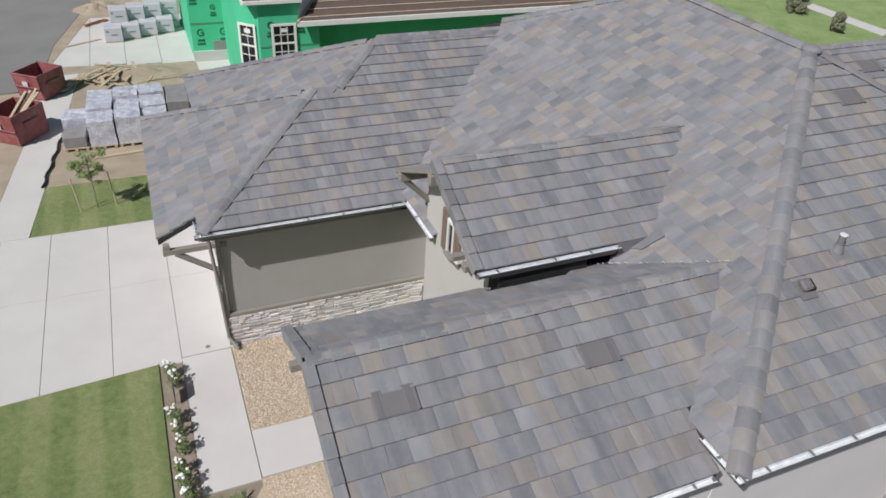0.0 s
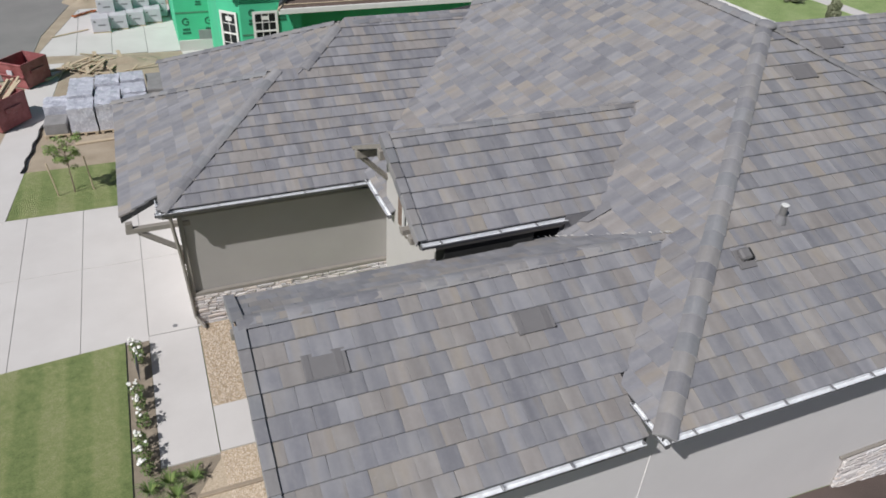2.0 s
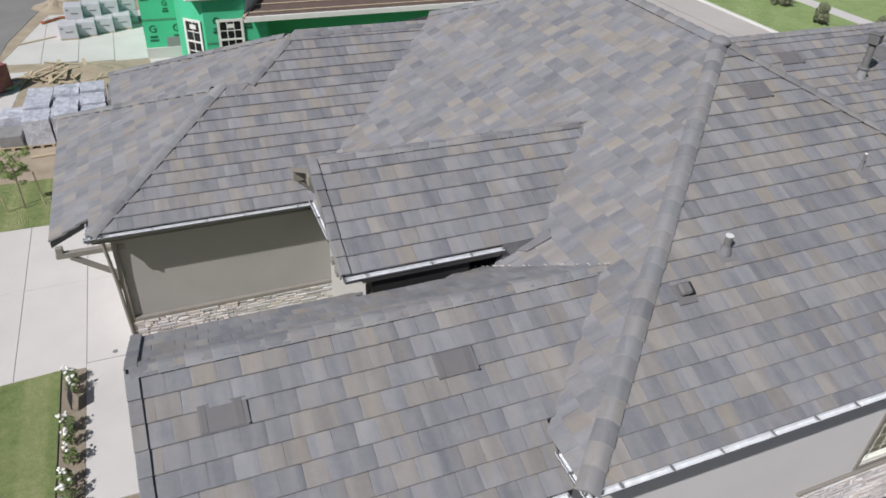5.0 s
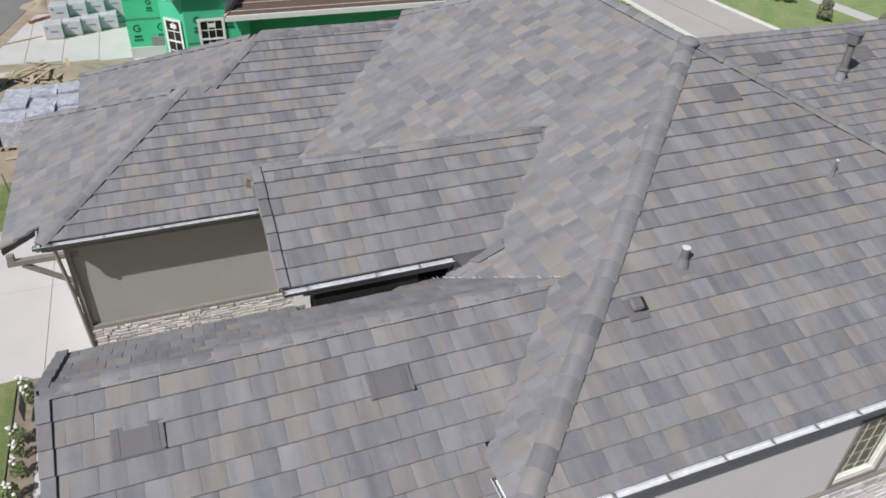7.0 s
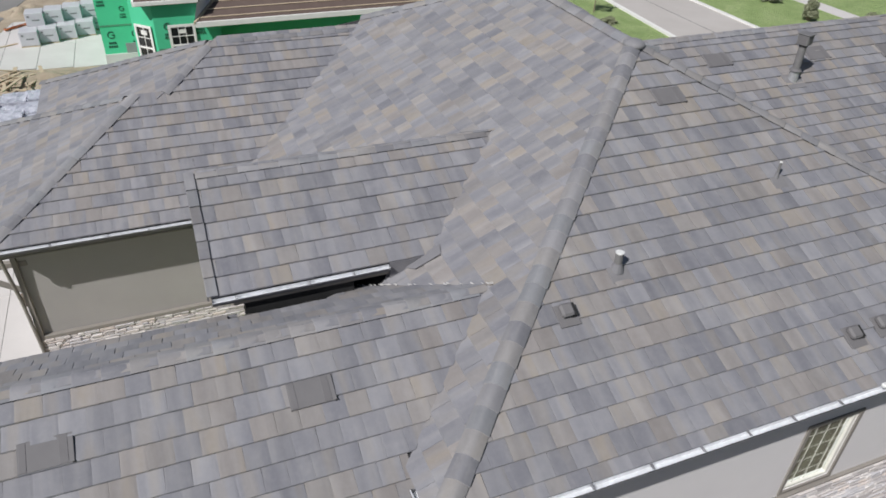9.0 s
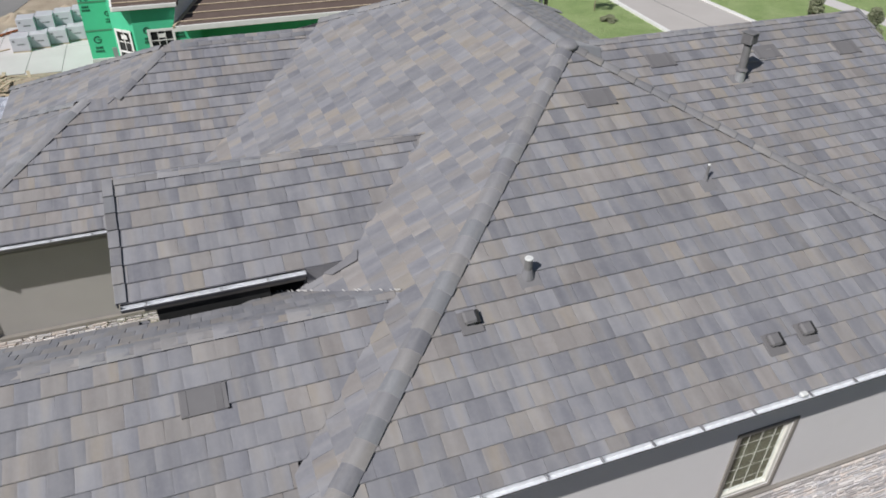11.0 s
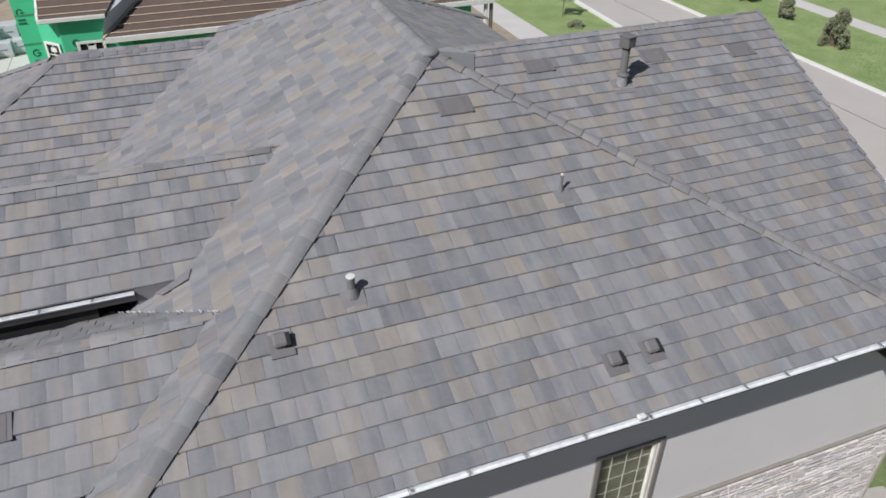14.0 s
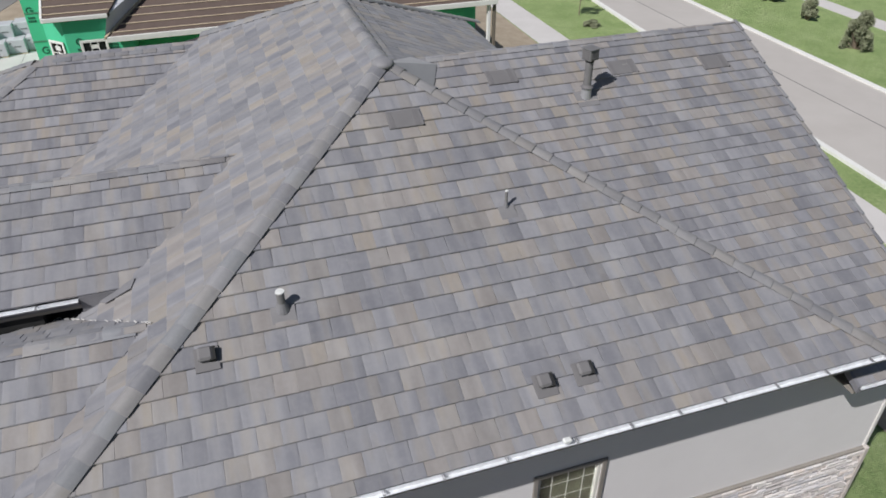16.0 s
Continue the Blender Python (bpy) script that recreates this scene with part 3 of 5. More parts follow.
paving("pavement", "pale concrete pavement before the rear street", "pavement", [(30.6, -40), (32.2, -40), (35.5, 29), (33.9, 29)], CONCRETE, -3.95)
sheet("ground", "pale tan dirt behind the house", "dirt", steps((24.7, 30.8, 6)), steps((7.0, 13.5, 6)), DIRT, 0.02)
sheet("ground", "pale gravelly patch at the house corner", "gravel", steps((20.3, 21.5, 4)), steps((3.0, 5.0, 4)), mottled("pale_gravel", (0.50, 0.45, 0.40), (0.66, 0.61, 0.55), 1.5, 40.0, 0.95, bump=0.8, depth=0.03), 0.02)
paving("pavement", "pale concrete path by the rear lawn", "pavement", [(30.2, 34), (32.4, 34), (32.0, 120), (29.2, 120)], CONCRETE, -3.95)
tagged(part("road_seam", boxed((41.6, -40, -3.99), (41.68, 160, -3.974)), ASPHALT), "dark tar seam along the rear street", "road seam", kind="structure")
# ---- eaves, gutters and flashings ----
def sweep(bm, prof, a, b, out):
    """An open profile of (outwards, up) swept from a to b."""
    a, b, out = Vector(a), Vector(b), Vector(out)
    ends = []
    for p in (a, b):
        ends.append([bm.verts.new(p + out * o + Vector((0, 0, z))) for o, z in prof])
    for i in range(len(prof) - 1):
        bm.faces.new((ends[0][i], ends[0][i + 1], ends[1][i + 1], ends[1][i]))
    return ends


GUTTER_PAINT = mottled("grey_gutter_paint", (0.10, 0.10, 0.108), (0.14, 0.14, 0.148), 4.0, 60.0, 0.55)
GUTTER = [(0.0, 0.0), (0.0, -0.085), (0.07, -0.09), (0.092, -0.055), (0.110, -0.02), (0.110, 0.0), (0.096, 0.003), (0.096, -0.006), (0.101, -0.02), (0.084, -0.05), (0.066, -0.078), (0.006, -0.074), (0.006, 0.0)]


def gutter(label, a, b, out, every=0.82, ends=True):
    bm = bmesh.new()
    e0, e1 = sweep(bm, GUTTER, a, b, out)
    if ends:
        bm.faces.new([e0[i] for i in range(6)])
        bm.faces.new([e1[i] for i in range(6)][::-1])
    bmesh.ops.recalc_face_normals(bm, faces=bm.faces[:])
    bm.faces.ensure_lookup_table()
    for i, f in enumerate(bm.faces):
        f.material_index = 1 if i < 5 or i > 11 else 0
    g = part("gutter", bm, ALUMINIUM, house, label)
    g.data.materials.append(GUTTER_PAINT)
    a, b, out = Vector(a), Vector(b), Vector(out)
    d = (b - a)
    n = max(1, int(d.length / every))
    rng = random.Random(round(a.x * 31 + a.y * 7))
    for i in range(n):
        p = a + d * ((i + 0.5 + rng.uniform(-0.15, 0.15)) / n)
        y = d.normalized()
        bm = bmesh.new()
        q = p + out * 0.06
        m = Matrix((y, out, Vector((0, 0, 1)))).transposed().to_4x4()
        m.translation = q
        for k in (-0.014, 0.010):
            box(bm, (k, -0.058, -0.010), (k + 0.006, 0.044, 0.006), m)
        box(bm, (-0.014, 0.036, -0.004), (0.016, 0.046, 0.007), m)
        part("hanger", bm, LEAD, g)
    return g


def fascia(a, b, out, height=0.2):
    bm = bmesh.new()
    a, b, out = Vector(a), Vector(b), Vector(out)
    y = (b - a).normalized()
    m = Matrix((y, out, Vector((0, 0, 1)))).transposed().to_4x4()
    m.translation = a
    box(bm, (0, -0.04, -height), ((b - a).length, -0.004, 0.0), m)
    part("fascia", bm, TRIM, house, "taupe painted fascia board")


def soffit(lo, hi):
    part("soffit", boxed(lo, hi), TRIM, house, "taupe painted soffit")


SOUTH, WEST = (0, -1, 0), (-1, 0, 0)
gz = R.z(0, R_EAVE) - 0.035
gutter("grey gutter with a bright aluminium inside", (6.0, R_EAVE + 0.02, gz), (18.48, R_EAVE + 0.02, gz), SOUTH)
fascia((6.1, R_EAVE + 0.03, gz), (18.3, R_EAVE + 0.03, gz), SOUTH, 0.17)
soffit((6.15, R_EAVE + 0.02, gz - 0.19), (18.3, WALL_R, gz - 0.165))
gutter("short aluminium gutter at the hip corner", (5.98, 4.72, gz), (5.98, R_EAVE - 0.10, gz), WEST)
gz = N.z(0, N_EAVE) - 0.05
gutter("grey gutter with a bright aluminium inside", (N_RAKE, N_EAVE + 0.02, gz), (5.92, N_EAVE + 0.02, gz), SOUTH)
fascia((N_RAKE, N_EAVE + 0.03, gz), (5.9, N_EAVE + 0.03, gz), SOUTH)
soffit((N_RAKE + 0.1, N_EAVE + 0.02, gz - 0.22), (5.9, 4.73, gz - 0.2))
gz = F.z(0, F_EAVE) - 0.05
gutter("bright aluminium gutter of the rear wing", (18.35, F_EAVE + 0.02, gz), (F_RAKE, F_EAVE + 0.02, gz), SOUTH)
part("rake_board", slab(bmesh.new(), [F.at(18.29, 4.10, 0.03), F.at(18.345, 4.10, 0.03), F.at(18.345, 4.72, 0.03), F.at(18.29, 4.72, 0.03)], 0.13), CAP, house, "grey rake board of the rear wing eave")
fascia((18.36, F_EAVE + 0.03, gz), (F_RAKE, F_EAVE + 0.03, gz), SOUTH)
soffit((18.35, F_EAVE + 0.02, gz - 0.2), (F_RAKE, WALL_R, gz - 0.175))
gz = L.z(0, L_EAVE) - 0.05
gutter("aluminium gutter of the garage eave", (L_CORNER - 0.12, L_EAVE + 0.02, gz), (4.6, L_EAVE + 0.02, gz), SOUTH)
fascia((L_CORNER, L_EAVE + 0.03, gz), (4.4, L_EAVE + 0.03, gz), SOUTH)
soffit((L_CORNER + 0.1, L_EAVE + 0.02, gz - 0.2), (5.4, WALL_L, gz - 0.175))
gutter("short aluminium gutter return", (L_CORNER + 0.02, 13.72, gz), (L_CORNER + 0.02, L_EAVE - 0.10, gz), WEST)
gz = M.z(4.55, 0) - 0.05
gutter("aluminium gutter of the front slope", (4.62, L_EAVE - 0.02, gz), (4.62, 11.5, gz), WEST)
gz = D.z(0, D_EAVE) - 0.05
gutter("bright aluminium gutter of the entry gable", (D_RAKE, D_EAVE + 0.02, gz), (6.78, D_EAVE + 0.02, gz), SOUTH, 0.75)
fascia((D_RAKE + 0.3, D_EAVE + 0.03, gz), (6.78, D_EAVE + 0.03, gz), SOUTH)
# solid near-black box stands for the deep shade behind the entry gutter
part("soffit", boxed((D_RAKE + 0.46, D_EAVE + 0.04, 3.9), (6.20, D_EAVE + 0.42, 4.88)), NEAR_BLACK, house, "near-black box painted in for the shaded gap under the entry eave")
bm = bmesh.new()
for x, z in ((6.79, 5.10), (7.50, 5.10), (7.50, 5.06), (6.79, 4.72)):
    for y in (D_EAVE - 0.005, D_EAVE + 0.025):
        bm.verts.new((x, y, z))
bmesh.ops.convex_hull(bm, input=bm.verts[:])
part("flashing", bm, LEAD, house, "grey lead upstand under the entry eave")
# lead apron at the foot of the entry slope
bm = slab(bmesh.new(), [M.at(7.02, 8.36, 0.03), M.at(7.66, 8.34, 0.03), M.at(7.60, 8.12, 0.03), M.at(7.18, 8.14, 0.03)], 0.012)
part("flashing", bm, LEAD, house, "grey lead flashing")


def rake_mesh(side, wide=0.135, drop=0.16):
    bm = bmesh.new()
    ln = SLOPE * 1.13
    for lo, hi in (((-0.02, 0, -0.012), (wide, ln, 0.012)), ((-0.028, 0, -drop), (-0.004, ln, 0.008))):
        made = box(bm, lo, hi, bevel=0.004)
    for v in bm.verts:
        v.co.z += 0.036 - 0.030 * v.co.y / SLOPE
        v.co.x *= side
    bmesh.ops.recalc_face_normals(bm, faces=bm.faces[:])
    me = bpy.data.meshes.new("rake_tile")
    bm.to_mesh(me)
    bm.free()
    me.materials.append(CAP)
    return me


RAKE_L, RAKE_R, THIN_RAKE = rake_mesh(1), rake_mesh(-1), rake_mesh(-1, 0.05, 0.08)


def rake(slope, deck, u, v0, v1, mesh):
    v = v0
    rng = random.Random(round(v0 * 100 + u))
    while v < v1 - 0.2:
        ob = new("rake_tile", mesh)
        ob.parent = deck
        ob.matrix_world = slope.matrix(*slope.plan(u, v)) @ Matrix.Rotation(rng.gauss(0, 0.008), 4, "Z")
        v += COURSE


rake(N, roof_porch, N_RAKE - 0.03, N_EAVE, N_RIDGE, RAKE_L)
rake(NB, roof_porch_far, -N_RAKE + 0.03, -N_FAR, -N_RIDGE, RAKE_R)
rake(D, roof_entry, D_RAKE - 0.03, D_EAVE, D_RIDGE, RAKE_L)
rake(F, roof_wing, F_RAKE + 0.01, F_EAVE, F_RIDGE, THIN_RAKE)


LEAD_DARK = mottled("dark_vent_rib", (0.116, 0.110, 0.113), (0.148, 0.141, 0.144), 3.0, 70.0, 0.75)


def flat_vent(slope, deck, x, y):
    """A flat tile vent, two tiles wide, with two raised side ribs."""
    m = slope.matrix(x, y, 0.004 if slope is not R else 0.001) @ Matrix.Rotation(-0.04, 4, "X")
    bm = bmesh.new()
    box(bm, (-0.30, -0.17, -0.03), (0.30, 0.20, 0.016), m, bevel=0.005)
    v = part("vent", bm, DARK_TILE, deck, "dark flat tile vent")
    for x0, x1 in ((-0.28, -0.20), (0.14, 0.24)):
        part("rib", boxed((x0, -0.16, 0.010), (x1, 0.19, 0.0205), m, bevel=0.004), LEAD_DARK, deck)
    part("notch", boxed((0.275, -0.178, -0.02), (0.312, -0.158, 0.016), m, bevel=0.004), NEAR_BLACK, deck, "dark open end of the vent")


for x, y in ((1.92, 6.20), (5.02, 6.14)):
    flat_vent(N, roof_porch, x, y)
flat_vent(R, roof_side, 12.28, 9.11)
for x, y in ((14.62, 10.62), (17.19, 10.49), (19.25, 10.34)):
    flat_vent(F, roof_wing, x, y)


def hood_vent(x, y):
    m = R.matrix(x, y, 0.02)
    v = part("vent", boxed((-0.15, -0.22, -0.03), (0.17, 0.12, 0.0), m, bevel=0.004), DARK_TILE, roof_side, "grey hooded exhaust vent")
    bm = bmesh.new()
    box(bm, (-0.10, -0.10, 0.0), (0.10, 0.10, 0.108), m, bevel=0.03)
    hood = part("hood", bm, DARK_TILE, roof_side, "rounded grey vent hood")
    # mouth is a solid box, with the shade in the opening put in as colour
    part("mouth", boxed((0.05, -0.108, 0.004), (0.132, 0.085, 0.084), m), NEAR_BLACK, roof_side, "black vent mouth")


for x, y in ((8.64, 6.02), (13.00, 4.75), (13.62, 4.78)):
    hood_vent(x, y)


PLATE = mottled("weathered_flashing_paint", (0.155, 0.150, 0.155), (0.20, 0.193, 0.197), 4.0, 60.0, 0.75)


def vent_pipe(slope, deck, x, y, r, h, rim):
    p = slope.at(x, y)
    bm = tube(bmesh.new(), p - Vector((0, 0, 0.05)), p + Vector((0, 0, h)), r, r * 0.97, 14)
    part("vent_pipe", bm, PIPE, deck, "grey plumbing vent pipe", smooth=False)
    part("rim", tube(bmesh.new(), p + Vector((0, 0, h - 0.012)), p + Vector((0, 0, h + 0.005)), r * 1.08, r * 1.08, 14), rim, deck, "pale pipe rim")
    part("bore", tube(bmesh.new(), p + Vector((0, 0, h)), p + Vector((0, 0, h + 0.008)), r * 0.62, r * 0.62, 12), PALE_PIPE, deck)
    m = slope.matrix(x, y, 0.022)
    part("flashing", boxed((-r - 0.11, -0.22, -0.03), (r + 0.11, 0.06, -0.012), m, bevel=0.003), PLATE, deck, "grey pipe flashing")
    bm = tube(bmesh.new(), p + Vector((0, 0, -0.03)), p + Vector((0, 0, 0.11)), r * 1.9, r * 1.1, 14)
    part("boot", bm, LEAD, deck, "lead pipe boot")


vent_pipe(R, roof_side, 9.73, 6.44, 0.060, 0.30, PALE_PIPE)
vent_pipe(R, roof_side, 13.42, 7.32, 0.024, 0.30, PALE_PIPE)
p = F.at(16.13, 9.96)
UP = Vector((0, 0, 1))
part("flue", tube(bmesh.new(), p - UP * 0.1, p + UP * 0.74, 0.076, 0.076, 22), PIPE, roof_wing, "grey metal flue pipe")
m = Matrix.Translation(p) @ Matrix.Rotation(0.30, 4, "Z")
cap = part("flue_cap", boxed((-0.115, -0.115, 0.74), (0.115, 0.115, 0.95), m, bevel=0.012), PIPE, roof_wing, "square louvred flue cap")
for k in range(4):
    for i in range(4):
        q = m @ Matrix.Rotation(k * math.pi / 2, 4, "Z")
        part("louvre", boxed((-0.085, -0.124, 0.775 + i * 0.040), (0.085, -0.112, 0.800 + i * 0.040), q, bevel=0.003), LEAD_DARK, cap)
part("flue_lid", boxed((-0.135, -0.135, 0.95), (0.135, 0.135, 0.965), m, bevel=0.005), PIPE, roof_wing, "thin flat flue lid")
part("flue_band", tube(bmesh.new(), p + UP * 0.70, p + UP * 0.742, 0.084, 0.084, 20), NEAR_BLACK, roof_wing, "dark slot under the flue cap")
part("storm_collar", tube(bmesh.new(), p + UP * 0.20, p + UP * 0.245, 0.128, 0.078, 22), LEAD_DARK, roof_wing, "sloped storm collar")
part("flashing_cone", tube(bmesh.new(), p - UP * 0.12, p + UP * 0.21, 0.112, 0.092, 22), mottled("galvanised", (0.30, 0.30, 0.31), (0.46, 0.46, 0.47), 8.0, 60.0, 0.42, metal=0.4), roof_wing, "bare metal flashing cone")
part("flashing", boxed((-0.22, -0.24, -0.03), (0.22, 0.2, -0.004), F.matrix(16.13, 9.96, 0.016), bevel=0.003), PLATE, roof_wing, "grey flashing plate")
p = L.at(9.08, 17.15)
part("vent", boxed((-0.10, -0.10, 0.0), (0.10, 0.10, 0.10), L.matrix(9.08, 17.15, 0.03), bevel=0.02), NEAR_BLACK, roof_garage, "small dark vent by the valley")

# mortar squeezed out along the gable valley
rng = random.Random(11)
bm = bmesh.new()
for i in range(34):
    k = rng.random()
    x = 6.32 + 1.62 * k
    if 0.35 < k < 0.55 and rng.random() < 0.6:
        continue
    q = NB.at(x, 14.84 - x + rng.gauss(0, 0.012), 0.026)
    r = rng.uniform(0.004, 0.011)
    m = Matrix.Translation(q) @ Euler((0, 0.3, -0.785 + rng.gauss(0, 0.3))).to_matrix().to_4x4() @ Matrix.Diagonal((r * 4.0, r * 1.1, r * 0.7, 1))
    bmesh.ops.create_icosphere(bm, subdivisions=1, radius=1.0, matrix=m)
ob = part("loose_mortar", bm, MORTAR, roof_front, "pale mortar squeezed out along the valley")
ob["kind"] = "stuff"

part("scrap", box(bmesh.new(), (12.98, R_EAVE - 0.06, R.z(0, R_EAVE) - 0.03), (13.10, R_EAVE + 0.02, R.z(0, R_EAVE) + 0.03), bevel=0.015), PALE_PIPE, roof_side, "crumpled white scrap caught in the gutter")

# ---- garage corner: beam, brace, downspout ----
part("beam", boxed((-0.72, 13.70, 2.79), (0.62, 13.82, 2.92), bevel=0.01), TRIM, house, "taupe outlooker beam")
part("beam", boxed((-0.70, 13.70, 2.92), (-0.56, 13.82, 3.06), bevel=0.01), TRIM, house, "short beam block")
part("brace", tube(bmesh.new(), (-0.45, 13.76, 2.78), (0.42, 13.76, 2.12), 0.075, 0.075, 4), TRIM, house, "diagonal knee brace")
part("corner_board", boxed((0.36, 13.62, 0.0), (0.46, 13.74, 3.2), bevel=0.008), TRIM, house, "taupe corner board")
bm = tube(bmesh.new(), (0.30, 13.60, 2.0), (0.36, 13.60, 0.25), 0.04, 0.04, 8)
tube(bm, (0.22, 13.5, 3.3), (0.30, 13.60, 2.0), 0.04, 0.04, 8)
tube(bm, (0.36, 13.60, 0.28), (0.52, 13.38, 0.06), 0.04, 0.04, 8)
part("downspout", bm, TRIM, house, "beige downspout with an elbow")
part("lamp", boxed((0.26, 13.70, 1.75), (0.36, 13.84, 2.05), bevel=0.02), BEAM, house, "dark wall lamp by the garage")
part("beam", boxed((0.86, 7.88, 4.24), (1.62, 8.02, 4.38), bevel=0.01), TRIM, house, "taupe outlooker beam end")
# entry gable: ridge beam, outlookers, knee brace, shuttered window, wall lamp
part("beam", boxed((3.98, D_RIDGE - 0.02, 5.60), (4.75, D_RIDGE + 0.13, 5.80), bevel=0.012), TRIM, house, "taupe ridge beam end")
part("beam", boxed((4.02, 8.72, 4.78), (4.75, 8.88, 4.92), bevel=0.01), TRIM, house, "taupe outlooker beam end")
part("beam", boxed((4.02, 11.98, 4.80), (4.75, 12.14, 4.98), bevel=0.01), TRIM, house, "taupe outlooker beam end")
part("brace", tube(bmesh.new(), (4.08, 12.06, 4.86), (4.72, 12.06, 4.20), 0.06, 0.06, 4), TRIM, house, "taupe knee brace")
part("rake_board", slab(bmesh.new(), [DB.at(4.03, D_RIDGE, 0.01), DB.at(4.03, D_FAR, 0.01), DB.at(4.07, D_FAR, 0.01), DB.at(4.07, D_RIDGE, 0.01)], 0.09), TRIM, house, "taupe rake board of the entry gable")
win = part("window", boxed((4.67, 10.60, 3.75), (4.695, 10.86, 4.45)), NEAR_BLACK, house, "dark gable window with rust-brown shutters")
RUST_WOOD = mottled("rust_panel", (0.14, 0.095, 0.072), (0.22, 0.155, 0.12), 6.0, 60.0, 0.7)
for y in (10.90, 10.30):
    part("shutter", boxed((4.64, y, 3.62), (4.698, y + 0.27, 4.58), bevel=0.01), RUST_WOOD, win, "rust-brown wooden shutter")
for lo, hi in (((10.83, 3.72), (10.89, 4.48)), ((10.57, 3.72), (10.63, 4.48)), ((10.63, 4.42), (10.83, 4.48))):
    part("window_frame", boxed((4.63, lo[0], lo[1]), (4.698, hi[0], hi[1]), bevel=0.005), PALE_PIPE, win, "pale window frame")
part("sill", boxed((4.58, 10.52, 3.64), (4.698, 10.92, 3.72), bevel=0.008), TRIM, win)
part("outlooker", boxed((4.12, 9.44, 4.50), (4.72, 9.57, 4.62), bevel=0.012), TRIM, house, "taupe bracket under the rake")
lamp = part("lamp", boxed((4.52, 10.12, 3.86), (4.698, 10.30, 4.06), bevel=0.03), PALE_PIPE, house, "small pale wall fixture")


# ---- stacked stone ----
CORNER_PAINT = mottled("pale_corner_paint", (0.60, 0.575, 0.545), (0.66, 0.635, 0.605), 2.0, 90.0, 0.85)
CORNER_STONE = mottled("tan_corner_stone", (0.42, 0.375, 0.345), (0.56, 0.51, 0.475), 5.0, 60.0, 0.9, bump=0.7, depth=0.01)
def stone_mesh(w, h, seed):
    rng = random.Random(seed)
    bm = bmesh.new()
    d = rng.uniform(0.02, 0.055)
    box(bm, (0.004, -d, 0.004), (w - 0.004, 0.02, h - 0.004), bevel=0.012)
    for v in bm.verts:
        if v.co.y < 0:
            v.co.y += rng.uniform(-0.010, 0.012)
        v.co.x += rng.uniform(-0.006, 0.006)
        v.co.z += rng.uniform(-0.006, 0.006)
    me = bpy.data.meshes.new("stone")
    bm.to_mesh(me)
    bm.free()
    me.materials.append(STONE)
    return me


STONES = {}
for i, w in enumerate((0.14, 0.19, 0.25, 0.32, 0.42)):
    for h in (0.055, 0.085):
        for k in range(2):
            STONES[(i, h, k)] = (w, stone_mesh(w, h, i * 10 + k + int(h * 1000)))


def stone_wall(x0, x1, z0, z1, y, most=300):
    rng = random.Random(round(x0 * 10))
    bed = part("wall", boxed((x0, y, z0), (x1, y + 0.06, z1)), STONE_BED, house, "stacked stone wainscot in tan and grey")
    z = z1
    n = 0
    verts, faces = [], []
    while z > z0:
        h = rng.choice((0.055, 0.085, 0.085))
        x = x0 + rng.uniform(-0.1, 0)
        while x < x1:
            w, me = STONES[(rng.randrange(5), h, rng.randrange(2))]
            fit = [s for k, s in STONES.items() if k[1] == h and x + s[0] <= x1 + 0.004]
            if x + w > x1 + 0.004 and fit:
                w, me = fit[-1]
            if x + w <= x1 + 0.005:
                if n < most:
                    ob = new("stone", me)
                    ob.parent = bed
                    ob.matrix_world = Matrix.Translation((x, y, z - h))
                    n += 1
                else:
                    k = len(verts)
                    verts += [Matrix.Translation((x, y, z - h)) @ v.co for v in me.vertices]
                    faces += [[k + i for i in p.vertices] for p in me.polygons]
            x += w
        z -= h
    if verts:
        me = bpy.data.meshes.new("stone_rest")
        me.from_pydata(verts, [], faces)
        me.materials.append(STONE)
        ob = new("stone_rest", me)
        ob.parent = bed
        ob["kind"] = "stuff"


stone_wall(0.46, 5.38, -0.05, 0.84, WALL_L - 0.06)
part("ledge", boxed((0.44, WALL_L - 0.10, 0.84), (5.38, WALL_L, 0.94), bevel=0.01), TRIM, house, "taupe stone ledge")
stone_wall(11.8, 20.12, -3.4, 0.74, WALL_R - 0.06)
part("ledge", boxed((11.6, WALL_R - 0.075, 0.74), (20.12, WALL_R, 0.795), bevel=0.01), TRIM, house, "taupe stone ledge")
part("corner_board", boxed((20.12, WALL_R - 0.025, 0.80), (20.20, WALL_R + 0.12, 3.5), bevel=0.008), CORNER_PAINT, house, "pale corner board")
part("corner_board", boxed((20.12, WALL_R - 0.10, -3.5), (20.22, WALL_R + 0.14, 0.80), bevel=0.012), CORNER_STONE, house, "tan corner of the stone wainscot")

# side window
GLASS = Nodes("window_glass", 0.03)
GLASS.color((0.85, 0.90, 0.88))
GLASS.bsdf.inputs["Transmission Weight"].default_value = 1.0
GLASS.bsdf.inputs["IOR"].default_value = 1.45
CREAM = mottled("cream_window_paint", (0.58, 0.57, 0.51), (0.68, 0.67, 0.61), 5.0, 60.0, 0.5)
window = part("window", boxed((WX0 - 0.02, WALL_R + 0.14, WZ0), (WX1 + 0.02, WALL_R + 0.16, WZ1)), mottled("room_shade", (0.085, 0.08, 0.052), (0.19, 0.18, 0.115), 2.5, 9.0, 0.9), house, "cream framed side window with a grid of panes")
bm = bmesh.new()
